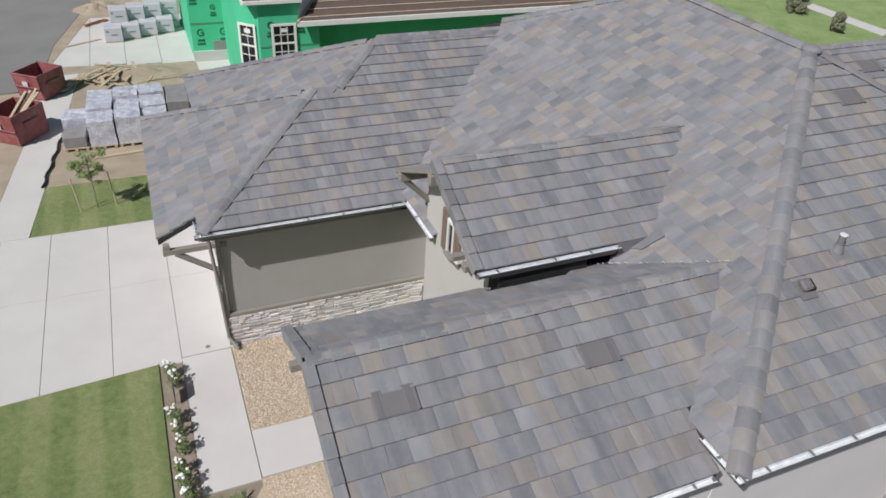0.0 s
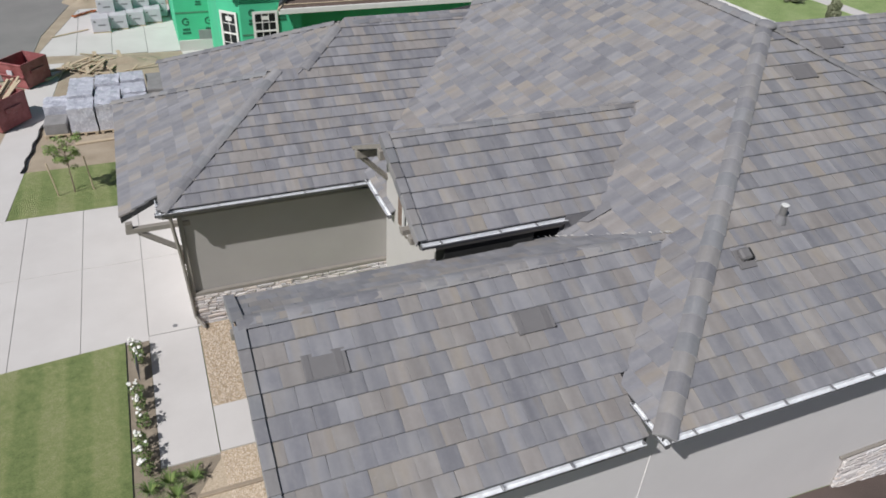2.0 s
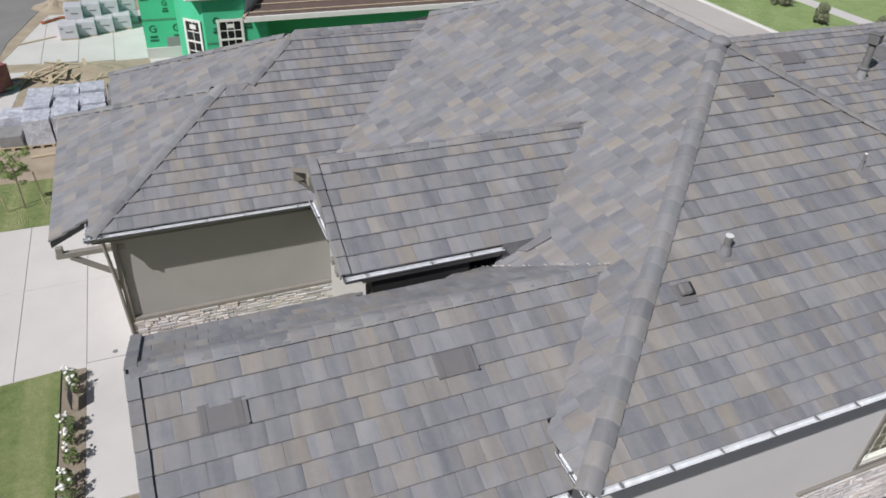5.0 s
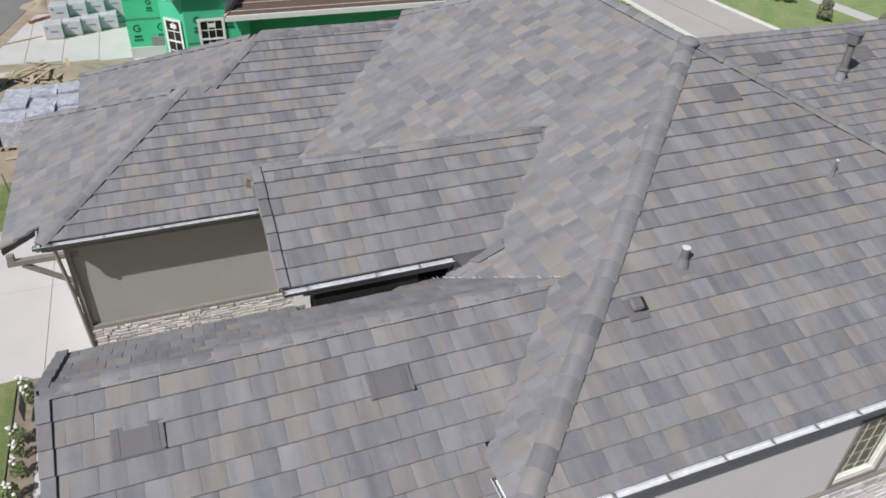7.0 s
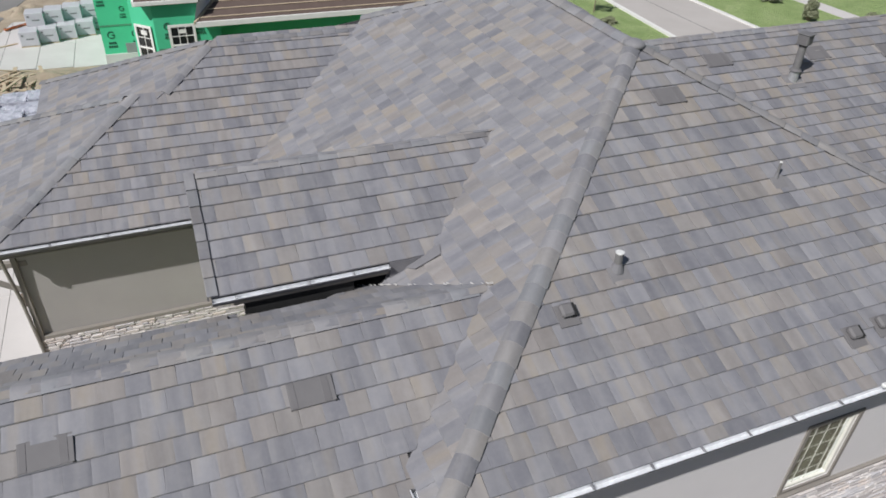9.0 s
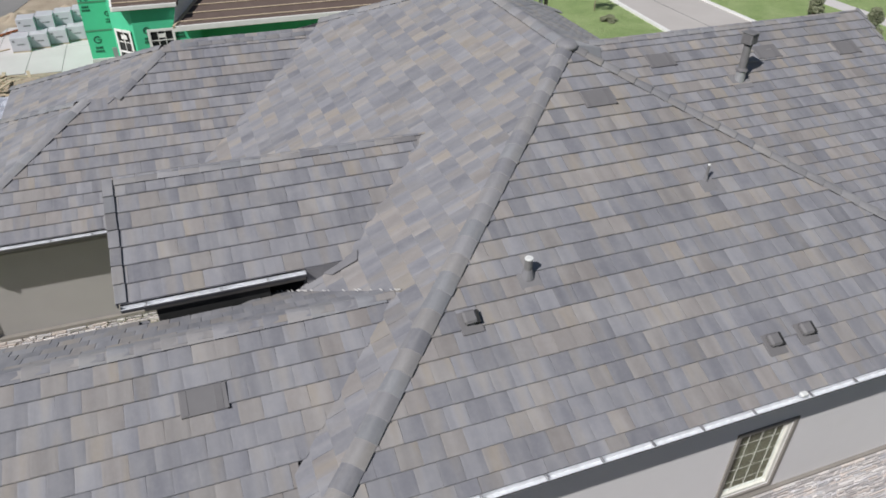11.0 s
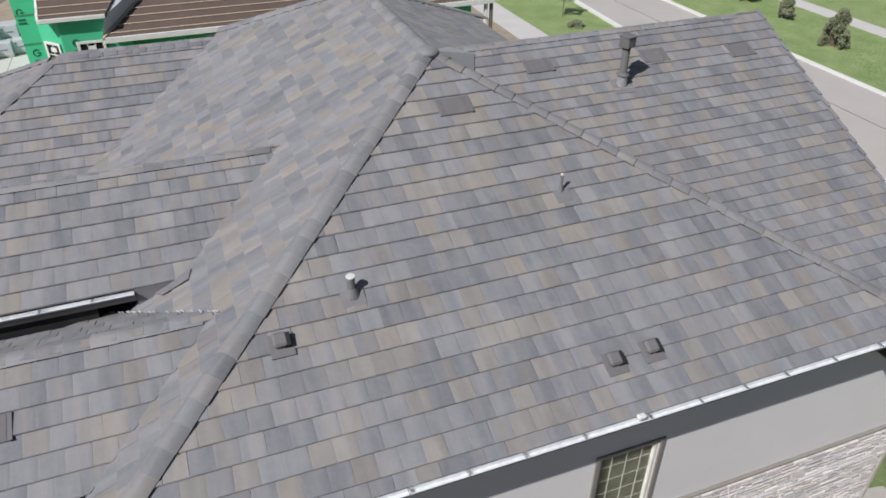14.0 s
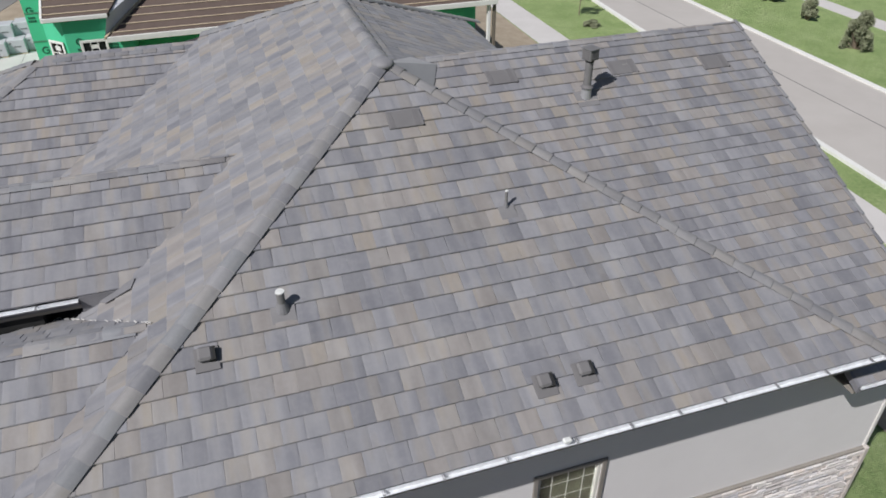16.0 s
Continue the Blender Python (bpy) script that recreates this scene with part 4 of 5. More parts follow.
for lo, hi in (((WX0 - 0.08, WZ0 - 0.08), (WX0, WZ1 + 0.08)), ((WX1, WZ0 - 0.08), (WX1 + 0.08, WZ1 + 0.08)), ((WX0, WZ0 - 0.08), (WX1, WZ0)), ((WX0, WZ1), (WX1, WZ1 + 0.08))):
    box(bm, (lo[0], WALL_R - 0.035, lo[1]), (hi[0], WALL_R - 0.003, hi[1]), bevel=0.006)
part("casing", bm, TRIM, window, "taupe window casing")
bm = bmesh.new()
for lo, hi in (((WX0, WZ0), (WX0 + 0.06, WZ1)), ((WX1 - 0.06, WZ0), (WX1, WZ1)), ((WX0 + 0.06, WZ0), (WX1 - 0.06, WZ0 + 0.06)), ((WX0 + 0.06, WZ1 - 0.06), (WX1 - 0.06, WZ1))):
    box(bm, (lo[0], WALL_R + 0.01, lo[1]), (hi[0], WALL_R + 0.09, hi[1]), bevel=0.006)
part("window_frame", bm, CREAM, window, "cream window frame")
for i in range(1, 4):
    x = WX0 + (WX1 - WX0) * i / 4
    part("muntin", boxed((x - 0.004, WALL_R + 0.048, WZ0 + 0.06), (x + 0.004, WALL_R + 0.055, WZ1 - 0.06)), CREAM, window)
for i in range(1, 5):
    z = WZ0 + (WZ1 - WZ0) * i / 5
    part("muntin", boxed((WX0 + 0.06, WALL_R + 0.050, z - 0.004), (WX1 - 0.06, WALL_R + 0.053, z + 0.004)), CREAM, window)
pane = part("pane", boxed((WX0 + 0.05, WALL_R + 0.06, WZ0 + 0.05), (WX1 - 0.05, WALL_R + 0.066, WZ1 - 0.05)), GLASS.mat, window)
pane.visible_shadow = False

# ---- front garden ----
MULCH = mottled("garden_soil", (0.19, 0.155, 0.115), (0.31, 0.26, 0.20), 3.0, 40.0, 0.95, bump=0.8, depth=0.02)
paving("flower_bed", "narrow soil bed beside the walkway", "flower bed", [(-1.26, 2.0), (-0.77, 2.0), (-0.77, 13.39), (-1.26, 13.39)], MULCH, -0.005, 0.1)
paving("flower_bed", "soil bed at the end of the walkway", "flower bed", [(-0.76, 2.0), (0.7, 2.0), (0.7, 9.48), (-0.76, 9.48)], MULCH, -0.006, 0.1)
tagged(part("lawn_edging", boxed((-1.285, 2.0, -0.05), (-1.273, 13.5, 0.015)), mottled("black_edging", (0.02, 0.02, 0.02), (0.045, 0.045, 0.045), 4.0, 50.0, 0.6)), "black steel edging between lawn and bed", "edging")
GRAVEL = mottled("tan_gravel_bed", (0.33, 0.255, 0.175), (0.62, 0.52, 0.40), 22.0, 38.0, 0.9, bump=1.0, depth=0.02)
paving("gravel", "tan and gold gravel bed by the wall", "gravel", [(0.38, 10.82), (2.6, 10.82), (2.6, 13.6), (0.38, 13.6)], GRAVEL, -0.012, 0.1)
paving("gravel", "tan and gold gravel bed by the porch", "gravel", [(-0.17, 2.5), (1.6, 2.5), (1.6, 9.53), (0.36, 9.53), (0.36, 9.36), (-0.17, 8.59)], GRAVEL, -0.002, 0.1)
tagged(part("timber_edging", boxed((-0.15, 8.53, -0.05), (1.3, 8.62, 0.05), bevel=0.01), mottled("weathered_timber", (0.24, 0.19, 0.14), (0.34, 0.28, 0.21), 3.0, 40.0, 0.85)), "weathered timber edging across the gravel bed", "edging")


def pebble_material():
    n = Nodes("pebbles", 0.8)
    r = n.chance()
    base = n.ramp(r, [(0.0, (0.42, 0.32, 0.21)), (0.25, (0.62, 0.51, 0.39)), (0.5, (0.55, 0.46, 0.37)), (0.7, (0.72, 0.64, 0.54)), (0.88, (0.36, 0.27, 0.19))], hard=True)
    n.color(base)
    n.bump(n.noise(n.position(), 90.0), 0.4, 0.003)
    return n.mat


PEBBLE = pebble_material()


def pebbles(x0, x1, y0, y1, count, seed):
    rng = random.Random(seed)
    verts, faces = [], []
    for _ in range(count):
        x, y, r = rng.uniform(x0, x1), rng.uniform(y0, y1), rng.uniform(0.010, 0.021)
        k = len(verts)
        a = rng.random() * 6.28
        c, s = math.cos(a), math.sin(a)
        for dx, dy, dz in ((1.2, 0, 0), (0, 0.8, 0), (-1.2, 0, 0), (0, -0.8, 0)):
            verts.append((x + (dx * c - dy * s) * r, y + (dx * s + dy * c) * r, -0.008))
        for dx, dy in ((0.6, 0.3), (-0.6, 0.35), (-0.5, -0.35), (0.55, -0.3)):
            verts.append((x + (dx * c - dy * s) * r, y + (dx * s + dy * c) * r, -0.008 + r * rng.uniform(0.6, 1.0)))
        faces += [(k, k + 1, k + 5, k + 4), (k + 1, k + 2, k + 6, k + 5), (k + 2, k + 3, k + 7, k + 6), (k + 3, k, k + 4, k + 7), (k + 4, k + 5, k + 6, k + 7)]
    me = bpy.data.meshes.new("pebbles")
    me.from_pydata(verts, [], faces)
    me.materials.append(PEBBLE)
    tagged(new("pebbles", me), "loose tan and gold pebbles", "gravel", kind="stuff")


pebbles(0.40, 2.5, 10.84, 13.58, 12000, 1)
pebbles(0.40, 1.5, 7.6, 9.5, 7000, 2)

LEAF = Nodes("leaves", 0.6)
LEAF.color(LEAF.ramp(LEAF.chance(), [(0.0, (0.07, 0.12, 0.032)), (0.35, (0.11, 0.17, 0.045)), (0.7, (0.15, 0.21, 0.06)), (0.9, (0.21, 0.25, 0.085))], hard=True))
LEAF.bsdf.inputs["Subsurface Weight"].default_value = 0.0
LEAF = LEAF.mat
PETAL = mottled("white_petals", (0.72, 0.71, 0.66), (0.85, 0.84, 0.80), 9.0, 60.0, 0.7)
BARK = mottled("young_bark", (0.15, 0.11, 0.08), (0.24, 0.19, 0.145), 6.0, 60.0, 0.9)


def leaves(rng, spots, size, flat=0.5):
    """A joined cloud of small folded leaves."""
    verts, faces = [], []
    for p in spots:
        m = Euler((rng.uniform(-1, 1) * (1.5 - flat), rng.uniform(-1, 1) * (1.5 - flat), rng.random() * 6.28)).to_matrix()
        s = size * rng.uniform(0.6, 1.3)
        k = len(verts)
        for q in ((0, -1, 0), (0.5, 0, 0.15), (0, 1, 0), (-0.5, 0, 0.15)):
            verts.append(Vector(p) + m @ (Vector(q) * s))
        faces += [(k, k + 1, k + 2), (k, k + 2, k + 3)]
    return verts, faces


def leaf_part(name, rng, spots, size, material, parent, label=""):
    v, f = leaves(rng, spots, size)
    me = bpy.data.meshes.new(name)
    me.from_pydata(v, [], f)
    me.materials.append(material)
    ob = new(name, me)
    ob.parent = parent
    if label:
        ob["label"] = label
    return ob


def clump(rng, c, r, n):
    out = []
    while len(out) < n:
        p = Vector((rng.uniform(-1, 1), rng.uniform(-1, 1), rng.uniform(-1, 1)))
        if 0.25 < p.length < 1.0:
            out.append(Vector(c) + Vector((p.x * r[0], p.y * r[1], p.z * r[2])))
    return out


def rose(x, y, seed):
    rng = random.Random(seed)
    t = thing("rose_bush", "small white-flowering rose bush in the bed", "plant", "roses along the walkway")
    t.location = (x, y, 0)
    w = rng.uniform(0.13, 0.19)
    bm = bmesh.new()
    for _ in range(7):
        a = rng.random() * 6.28
        tube(bm, (0, 0, -0.02), (math.cos(a) * w * 0.8, math.sin(a) * w * 0.8, rng.uniform(0.25, 0.45)), 0.006, 0.004, 5)
    part("stalk", bm, BARK, t)
    leaf_part("foliage", rng, clump(rng, (0, 0, 0.24), (w, w, 0.2), 170), 0.035, LEAF, t, "small green leaves")
    for _ in range(rng.randint(5, 9)):
        a, q = 3.14 + rng.gauss(0, 1.0), rng.uniform(0.1, 1.0)
        bm = bmesh.new()
        m = Matrix.Translation((math.cos(a) * w * q, math.sin(a) * w * q, rng.uniform(0.36, 0.5))) @ Matrix.Diagonal((1, 1, 0.6, 1))
        bmesh.ops.create_icosphere(bm, subdivisions=1, radius=rng.uniform(0.028, 0.046), matrix=m)
        for v in bm.verts:
            v.co += Vector((rng.uniform(-1, 1), rng.uniform(-1, 1), rng.uniform(-1, 1))) * 0.006
        part("blossom", bm, PETAL, t)


for i, y in enumerate((12.98, 12.62, 11.55, 11.15, 10.65, 10.15, 9.80, 9.42)):
    rose(-1.03 + 0.05 * math.sin(i * 2.1), y, 40 + i)


def grass_clump(x, y, seed, n=70, h=0.28):
    rng = random.Random(seed)
    t = thing("grass_clump", "low green ornamental grass clump in soil", "plant", "grass clumps")
    t.location = (x, y, 0)
    verts, faces = [], []
    for _ in range(n):
        a, l = rng.random() * 6.28, h * rng.uniform(0.6, 1.2)
        d = Vector((math.cos(a), math.sin(a), 0))
        s = Vector((-d.y, d.x, 0)) * 0.008
        k = len(verts)
        verts += [d * 0.02 - s, d * 0.02 + s, d * l * 0.5 + Vector((0, 0, l * 0.7)) + s, d * l * 0.5 + Vector((0, 0, l * 0.7)) - s, d * l + Vector((0, 0, l * 0.55))]
        faces += [(k, k + 1, k + 2, k + 3), (k + 3, k + 2, k + 4)]
    me = bpy.data.meshes.new("tuft")
    me.from_pydata(verts, [], faces)
    me.materials.append(LEAF)
    new("tuft", me).parent = t


for i, (x, y) in enumerate(((-0.18, 9.03), (-0.62, 9.08), (-1.0, 8.98), (-0.53, 8.72), (-0.9, 8.5))):
    grass_clump(x, y, 70 + i)
sign = thing("yard_sign", "thin dark yard sign on wire stakes in the bed", "sign")
sign.location = (-1.02, 12.25, 0)
part("panel", boxed((-0.008, -0.24, 0.12), (0.008, 0.20, 0.50), bevel=0.002), mottled("sign_panel", (0.05, 0.055, 0.07), (0.08, 0.085, 0.10), 3.0, 40.0, 0.6), sign)
for y in (-0.15, 0.12):
    part("stake", tube(bmesh.new(), (0, y, -0.05), (0, y, 0.2), 0.006, 0.006, 6), LEAD, sign)
drain = tagged(part("drain_cover", tube(bmesh.new(), (-0.15, 13.75, -0.01), (-0.15, 13.75, 0.006), 0.06, 0.06, 14), LEAD), "small dark drain cover in the driveway", "drain cover")

# ---- young tree ----
PLANK = mottled("pale_lumber", (0.36, 0.28, 0.19), (0.52, 0.43, 0.31), 3.0, 50.0, 0.8, stretch=(1.0, 5.0, 5.0))
TREE_LEAF = Nodes("young_leaves", 0.55)
TREE_LEAF.color(TREE_LEAF.ramp(TREE_LEAF.chance(), [(0.0, (0.12, 0.19, 0.045)), (0.35, (0.17, 0.25, 0.065)), (0.7, (0.23, 0.31, 0.09)), (0.9, (0.29, 0.34, 0.12))], hard=True))
TREE_LEAF = TREE_LEAF.mat


def young_tree(name, label, x, y, z, h, crown, seed, count=900, size=0.05, trunk=0.03, limbs=13, puff=0.40):
    rng = random.Random(seed)
    t = thing(name, label, "tree")
    t.location = (x, y, z)
    bm = bmesh.new()
    tube(bm, (0, 0, -0.1), (0.02, 0.01, h * 0.55), trunk, trunk * 0.7, 8)
    tube(bm, (0.02, 0.01, h * 0.55), (0.0, 0.03, h * 0.95), trunk * 0.7, trunk * 0.2, 7)
    spots = []
    for i in range(limbs):
        a = i * 2.4 + rng.uniform(-0.4, 0.4)
        z0 = h * rng.uniform(0.42, 0.82)
        l = crown * rng.uniform(0.55, 1.05)
        e = Vector((math.cos(a) * l, math.sin(a) * l, z0 + l * rng.uniform(0.2, 0.75)))
        tube(bm, (0.01, 0.01, z0), e, trunk * 0.4, trunk * 0.12, 5)
        spots += clump(rng, e, (crown * puff, crown * puff, crown * puff * 0.7), count // (limbs + 1))
    spots += clump(rng, (0, 0, h * 0.9), (crown * 0.35, crown * 0.35, h * 0.10), count // (limbs + 1))
    part("trunk", bm, BARK, t)
    leaf_part("crown", rng, spots, size, TREE_LEAF, t, "loose crown of small green leaves")
    return t


young_tree("young_tree", "young staked street tree with a thin green crown", -2.50, 21.2, 0, 2.0, 0.46, 5, 2600, 0.030, 0.024, 34, 0.26)
for x, y, lean in ((-2.95, 21.08, -0.10), (-1.96, 21.24, -0.06)):
    st = thing("tree_stake", "thin wooden stake beside the young tree", "stake", "tree stakes")
    st.location = (x, y, 0)
    part("post", tube(bmesh.new(), (0, 0, -0.1), (lean, 0.03, 1.15), 0.024, 0.022, 6), PLANK, st)

# ---- building plot: pallets, bins, lumber ----
BLOCK = mottled("stacked_tile_grey", (0.17, 0.165, 0.165), (0.27, 0.262, 0.26), 3.0, 30.0, 0.85)


def film_material():
    n = Nodes("plastic_film", 0.28)
    p = n.position()
    a = n.noise(p, 1.6, 4.0, 0.6)
    b = n.noise(p, 4.5, 5.0, 0.75, (1.0, 1.0, 0.6))
    crease = n.math("ABSOLUTE", n.math("SUBTRACT", b, 0.5))
    base = n.ramp(a, [(0.30, (0.37, 0.375, 0.43)), (0.5, (0.44, 0.445, 0.505)), (0.68, (0.54, 0.545, 0.60))])
    n.color(n.mix(n.span(crease, 0.0, 0.022, 0.75, 0.0), base, (0.86, 0.87, 0.90)))
    n.bsdf.inputs["Coat Weight"].default_value = 0.5
    n.bsdf.inputs["Coat Roughness"].default_value = 0.18
    n.bump(n.math("ADD", a, n.math("MULTIPLY", b, 0.3)), 0.3, 0.03)
    return n.mat


FILM = film_material()


def pallet_stack(x, y, w, d, h, seed, bare=False):
    rng = random.Random(seed)
    t = thing("tile_pallet", "pallet of roof tiles wrapped in grey plastic film" if not bare else "open pallet of dark roof tiles", "pallet", "pallets of roof tiles")
    t.location = (x, y, 0)
    t.rotation_euler = (0, 0, rng.uniform(-0.06, 0.06))
    bm = bmesh.new()
    for k in (-0.4, 0.0, 0.4):
        box(bm, (k * w - 0.05, -d / 2, 0.0), (k * w + 0.05, d / 2, 0.09))
    box(bm, (-w / 2, -d / 2, 0.09), (w / 2, d / 2, 0.12))
    part("pallet", bm, PLANK, t)
    part("tile_block", boxed((-w / 2 + 0.05, -d / 2 + 0.05, 0.12), (w / 2 - 0.05, d / 2 - 0.05, h - 0.03), bevel=0.02), BLOCK, t)
    if not bare:
        bm = boxed((-w / 2 + 0.02, -d / 2 + 0.02, 0.10), (w / 2 - 0.02, d / 2 - 0.02, h))
        bmesh.ops.subdivide_edges(bm, edges=bm.edges[:], cuts=7, use_grid_fill=True)
        for v in bm.verts:
            q = noise.noise_vector(v.co * 3.2 + Vector((seed, 0, 0)))
            v.co += q * 0.024
            if v.co.z > h - 0.1:
                v.co.z += 0.045 * noise.noise(v.co * 5.0 + Vector((0, seed, 0)))
        part("wrap", bm, FILM, t, "crumpled grey plastic film")


xs = (-3.10, -2.20, -1.30, -0.42, 0.48)
for j, y in enumerate((25.80, 26.86, 27.92)):
    for i, x in enumerate(xs):
        if i == 0 and j == 0:
            pallet_stack(x, y, 0.84, 0.95, 0.55, 100, True)
        elif i == 0 and j == 1:
            pallet_stack(x + 0.02, y, 0.86, 0.95, 0.75, 101)
        elif i == 4 and j == 0 or i == 0:
            continue
        else:
            pallet_stack(x, y, 0.89, 1.0, 0.98 + 0.05 * ((i + j) % 3), 102 + i * 5 + j, i == 4)
PACK = mottled("white_wrapped_pack", (0.44, 0.42, 0.455), (0.54, 0.52, 0.555), 2.0, 30.0, 0.4)
for j, (y, h) in enumerate(((36.75, 0.66), (37.60, 1.26))):
    for i in range(4):
        t = thing("wrapped_pack", "white wrapped stack of building material", "pack", "white packs on the driveway")
        t.location = (-1.58 + i * 0.80 + j * 0.34, y + 0.45 + i * 0.34, 0)
        for k in range(1 + j):
            z0, z1 = 0.06 + k * h / (1 + j), 0.05 + (k + 1) * h / (1 + j)
            part("layer", boxed((-0.395, -0.42, z0), (0.395, 0.42, z1), bevel=0.02), PACK, t)
            part("printed_bar", boxed((-0.30, -0.427, z1 - 0.20), (-0.20, -0.419, z1 - 0.12)), LEAD, t, "small grey printed bar")
            part("printed_bar", boxed((-0.12, -0.427, z1 - 0.36), (0.20, -0.419, z1 - 0.30)), LEAD, t, "faded grey printed bar")
        part("pallet", boxed((-0.40, -0.42, 0.0), (0.40, 0.42, 0.06)), PLANK, t)


def worn_red():
    n = Nodes("red_painted_steel", 0.6)
    p = n.position()
    a = n.noise(p, 2.0, 5.0, 0.65)
    b = n.noise(p, 7.0, 5.0, 0.7, (1.0, 1.0, 2.5))
    col = n.mix(n.span(a, 0.35, 0.7), (0.20, 0.055, 0.055), (0.36, 0.125, 0.125))
    n.color(n.mix(n.span(b, 0.60, 0.70, 0.0, 0.55), col, (0.48, 0.36, 0.35)))
    n.bump(b, 0.3, 0.01)
    return n.mat


RUST = worn_red()


def skip_bin(x, y, w, d, h, turn):
    t = thing("dumpster", "open red steel dumpster with scuffed sides", "dumpster", "dumpsters by the street")
    t.location, t.rotation_euler = (x, y, 0), (0, 0, turn)
    b0 = [(-w / 2, -d / 2 + 0.12), (w / 2, -d / 2 + 0.12), (w / 2, d / 2), (-w / 2, d / 2)]
    t0 = [(-w / 2, -d / 2), (w / 2, -d / 2), (w / 2, d / 2), (-w / 2, d / 2)]
    for i in range(4):
        j = (i + 1) % 4
        bm = bmesh.new()
        pts = [Vector((*b0[i], 0.06)), Vector((*b0[j], 0.06)), Vector((*t0[j], h)), Vector((*t0[i], h))]
        nrm = (pts[1] - pts[0]).cross(pts[3] - pts[0]).normalized() * 0.04
        o = [bm.verts.new(p) for p in pts]
        q = [bm.verts.new(p - nrm) for p in pts]
        bm.faces.new(o)
        bm.faces.new(q[::-1])
        for a in range(4):
            c = (a + 1) % 4
            bm.faces.new((o[a], q[a], q[c], o[c]))
        bmesh.ops.recalc_face_normals(bm, faces=bm.faces[:])
        part("side", bm, RUST, t)
    part("floor", boxed((-w / 2 + 0.03, -d / 2 + 0.12, 0.04), (w / 2 - 0.03, d / 2 - 0.03, 0.08)), RUST, t)
    for z in (h - 0.05, h * 0.5):
        bm = bmesh.new()
        box(bm, (-w / 2 - 0.03, -d / 2 - 0.03, z), (w / 2 + 0.03, -d / 2 + 0.02, z + 0.05), bevel=0.008)
        part("rib", bm, RUST, t)
    for s in (-1, 1):
        part("pocket", boxed((s * (w / 2 + 0.01) - 0.04, -0.3, h * 0.55), (s * (w / 2 + 0.01) + 0.04, 0.4, h * 0.68), bevel=0.01), RUST, t)
    part("label", boxed((-0.16, -d / 2 - 0.012, h * 0.55), (0.08, -d / 2 + 0.03, h * 0.72)), PACK, t, "pale blank sticker")


skip_bin(-4.42, 31.00, 1.16, 1.40, 1.05, -0.66)
skip_bin(-4.98, 27.05, 1.22, 1.50, 1.15, -0.66)


def plank(x, y, z, l, w, turn, tilt, seed, label="loose pale lumber offcut", group="lumber offcuts"):
    t = thing("lumber", label, "lumber", group)
    t.matrix_world = Matrix.Translation((x, y, z)) @ Euler((0, tilt, turn)).to_matrix().to_4x4()
    part("board", boxed((-l / 2, -w / 2, 0.0), (l / 2, w / 2, 0.04), bevel=0.004), PLANK, t)


rng = random.Random(21)
for i in range(7):
    plank(-4.80 + 0.06 * i, 27.35 + rng.uniform(-0.1, 0.1), 1.05 + rng.uniform(-0.05, 0.1), 1.3, 0.09, 1.05 + rng.uniform(-0.12, 0.12), -0.42, i, "pale lumber standing in the dumpster")
for i in range(34):
    x, y = rng.gauss(-1.9, 0.75), rng.gauss(32.1, 0.45)
    plank(x, y, 0.05 + 0.25 * max(0, 1 - abs(x + 1.8) / 1.5) * rng.random(), rng.uniform(0.5, 2.0), rng.uniform(0.06, 0.16), rng.gauss(1.0, 0.7), rng.uniform(-0.3, 0.3), i)
plank(-1.35, 24.75, 0.0, 2.4, 0.16, 0.10, 0.0, 90, "long pale plank lying on bare dirt")
plank(-3.0, 37.0, 0.01, 1.8, 0.12, 0.5, 0.0, 91)

# dirt heaps
def heap(x, y, rx, ry, h, seed):
    bm = bmesh.new()
    n = 26
    grid = []
    for j in range(n + 1):
        row = []
        for i in range(n + 1):
            u, v = i / n * 2 - 1, j / n * 2 - 1
            r = min(1.0, math.hypot(u, v))
            z = h * (1 - smooth_step(r)) * (0.7 + 0.8 * abs(noise.noise(Vector((u * 2.5 + seed, v * 2.5, 0))))) - 0.03
            row.append(bm.verts.new((x + u * rx, y + v * ry, z)))
        grid.append(row)
    for j in range(n):
        for i in range(n):
            bm.faces.new((grid[j][i], grid[j][i + 1], grid[j + 1][i + 1], grid[j + 1][i]))
    tagged(part("dirt_heap", bm, DIRT), "low heap of loose brown dirt", "dirt", kind="stuff")


heap(-1.0, 32.4, 2.6, 1.2, 0.36, 3)
heap(-2.2, 42.6, 1.7, 1.4, 0.4, 5)
heap(0.4, 43.2, 1.4, 1.4, 0.5, 8)
bm = bmesh.new()
prev = None
for i in range(16):
    q = Vector((-4.10 + 0.035 * math.sin(i * 1.3) + i * 0.030, 22.9 + i * 0.24, 0.04))
    ring = [bm.verts.new(q + Vector((math.cos(k * 0.785) * (0.036 + 0.012 * math.sin(i * 2.3)), 0, math.sin(k * 0.785) * 0.045))) for k in range(8)]
    if prev:
        for k in range(8):
            bm.faces.new((prev[k], prev[(k + 1) % 8], ring[(k + 1) % 8], ring[k]))
    prev = ring
tagged(part("silt_sock", bm, mottled("black_sock", (0.02, 0.02, 0.022), (0.05, 0.05, 0.05), 6.0, 60.0, 0.8)), "black lumpy silt sock along the pavement", "silt sock")
bm = bmesh.new()
for i in range(14):
    q = Vector((-2.9 + i * 0.07 + rng.uniform(-0.05, 0.05), 39.6 + i * 0.06, 0.05))
    box(bm, (-0.12, -0.06, 0), (0.12, 0.06, 0.05), Matrix.Translation(q) @ Matrix.Rotation(rng.random() * 3, 4, "Z"))
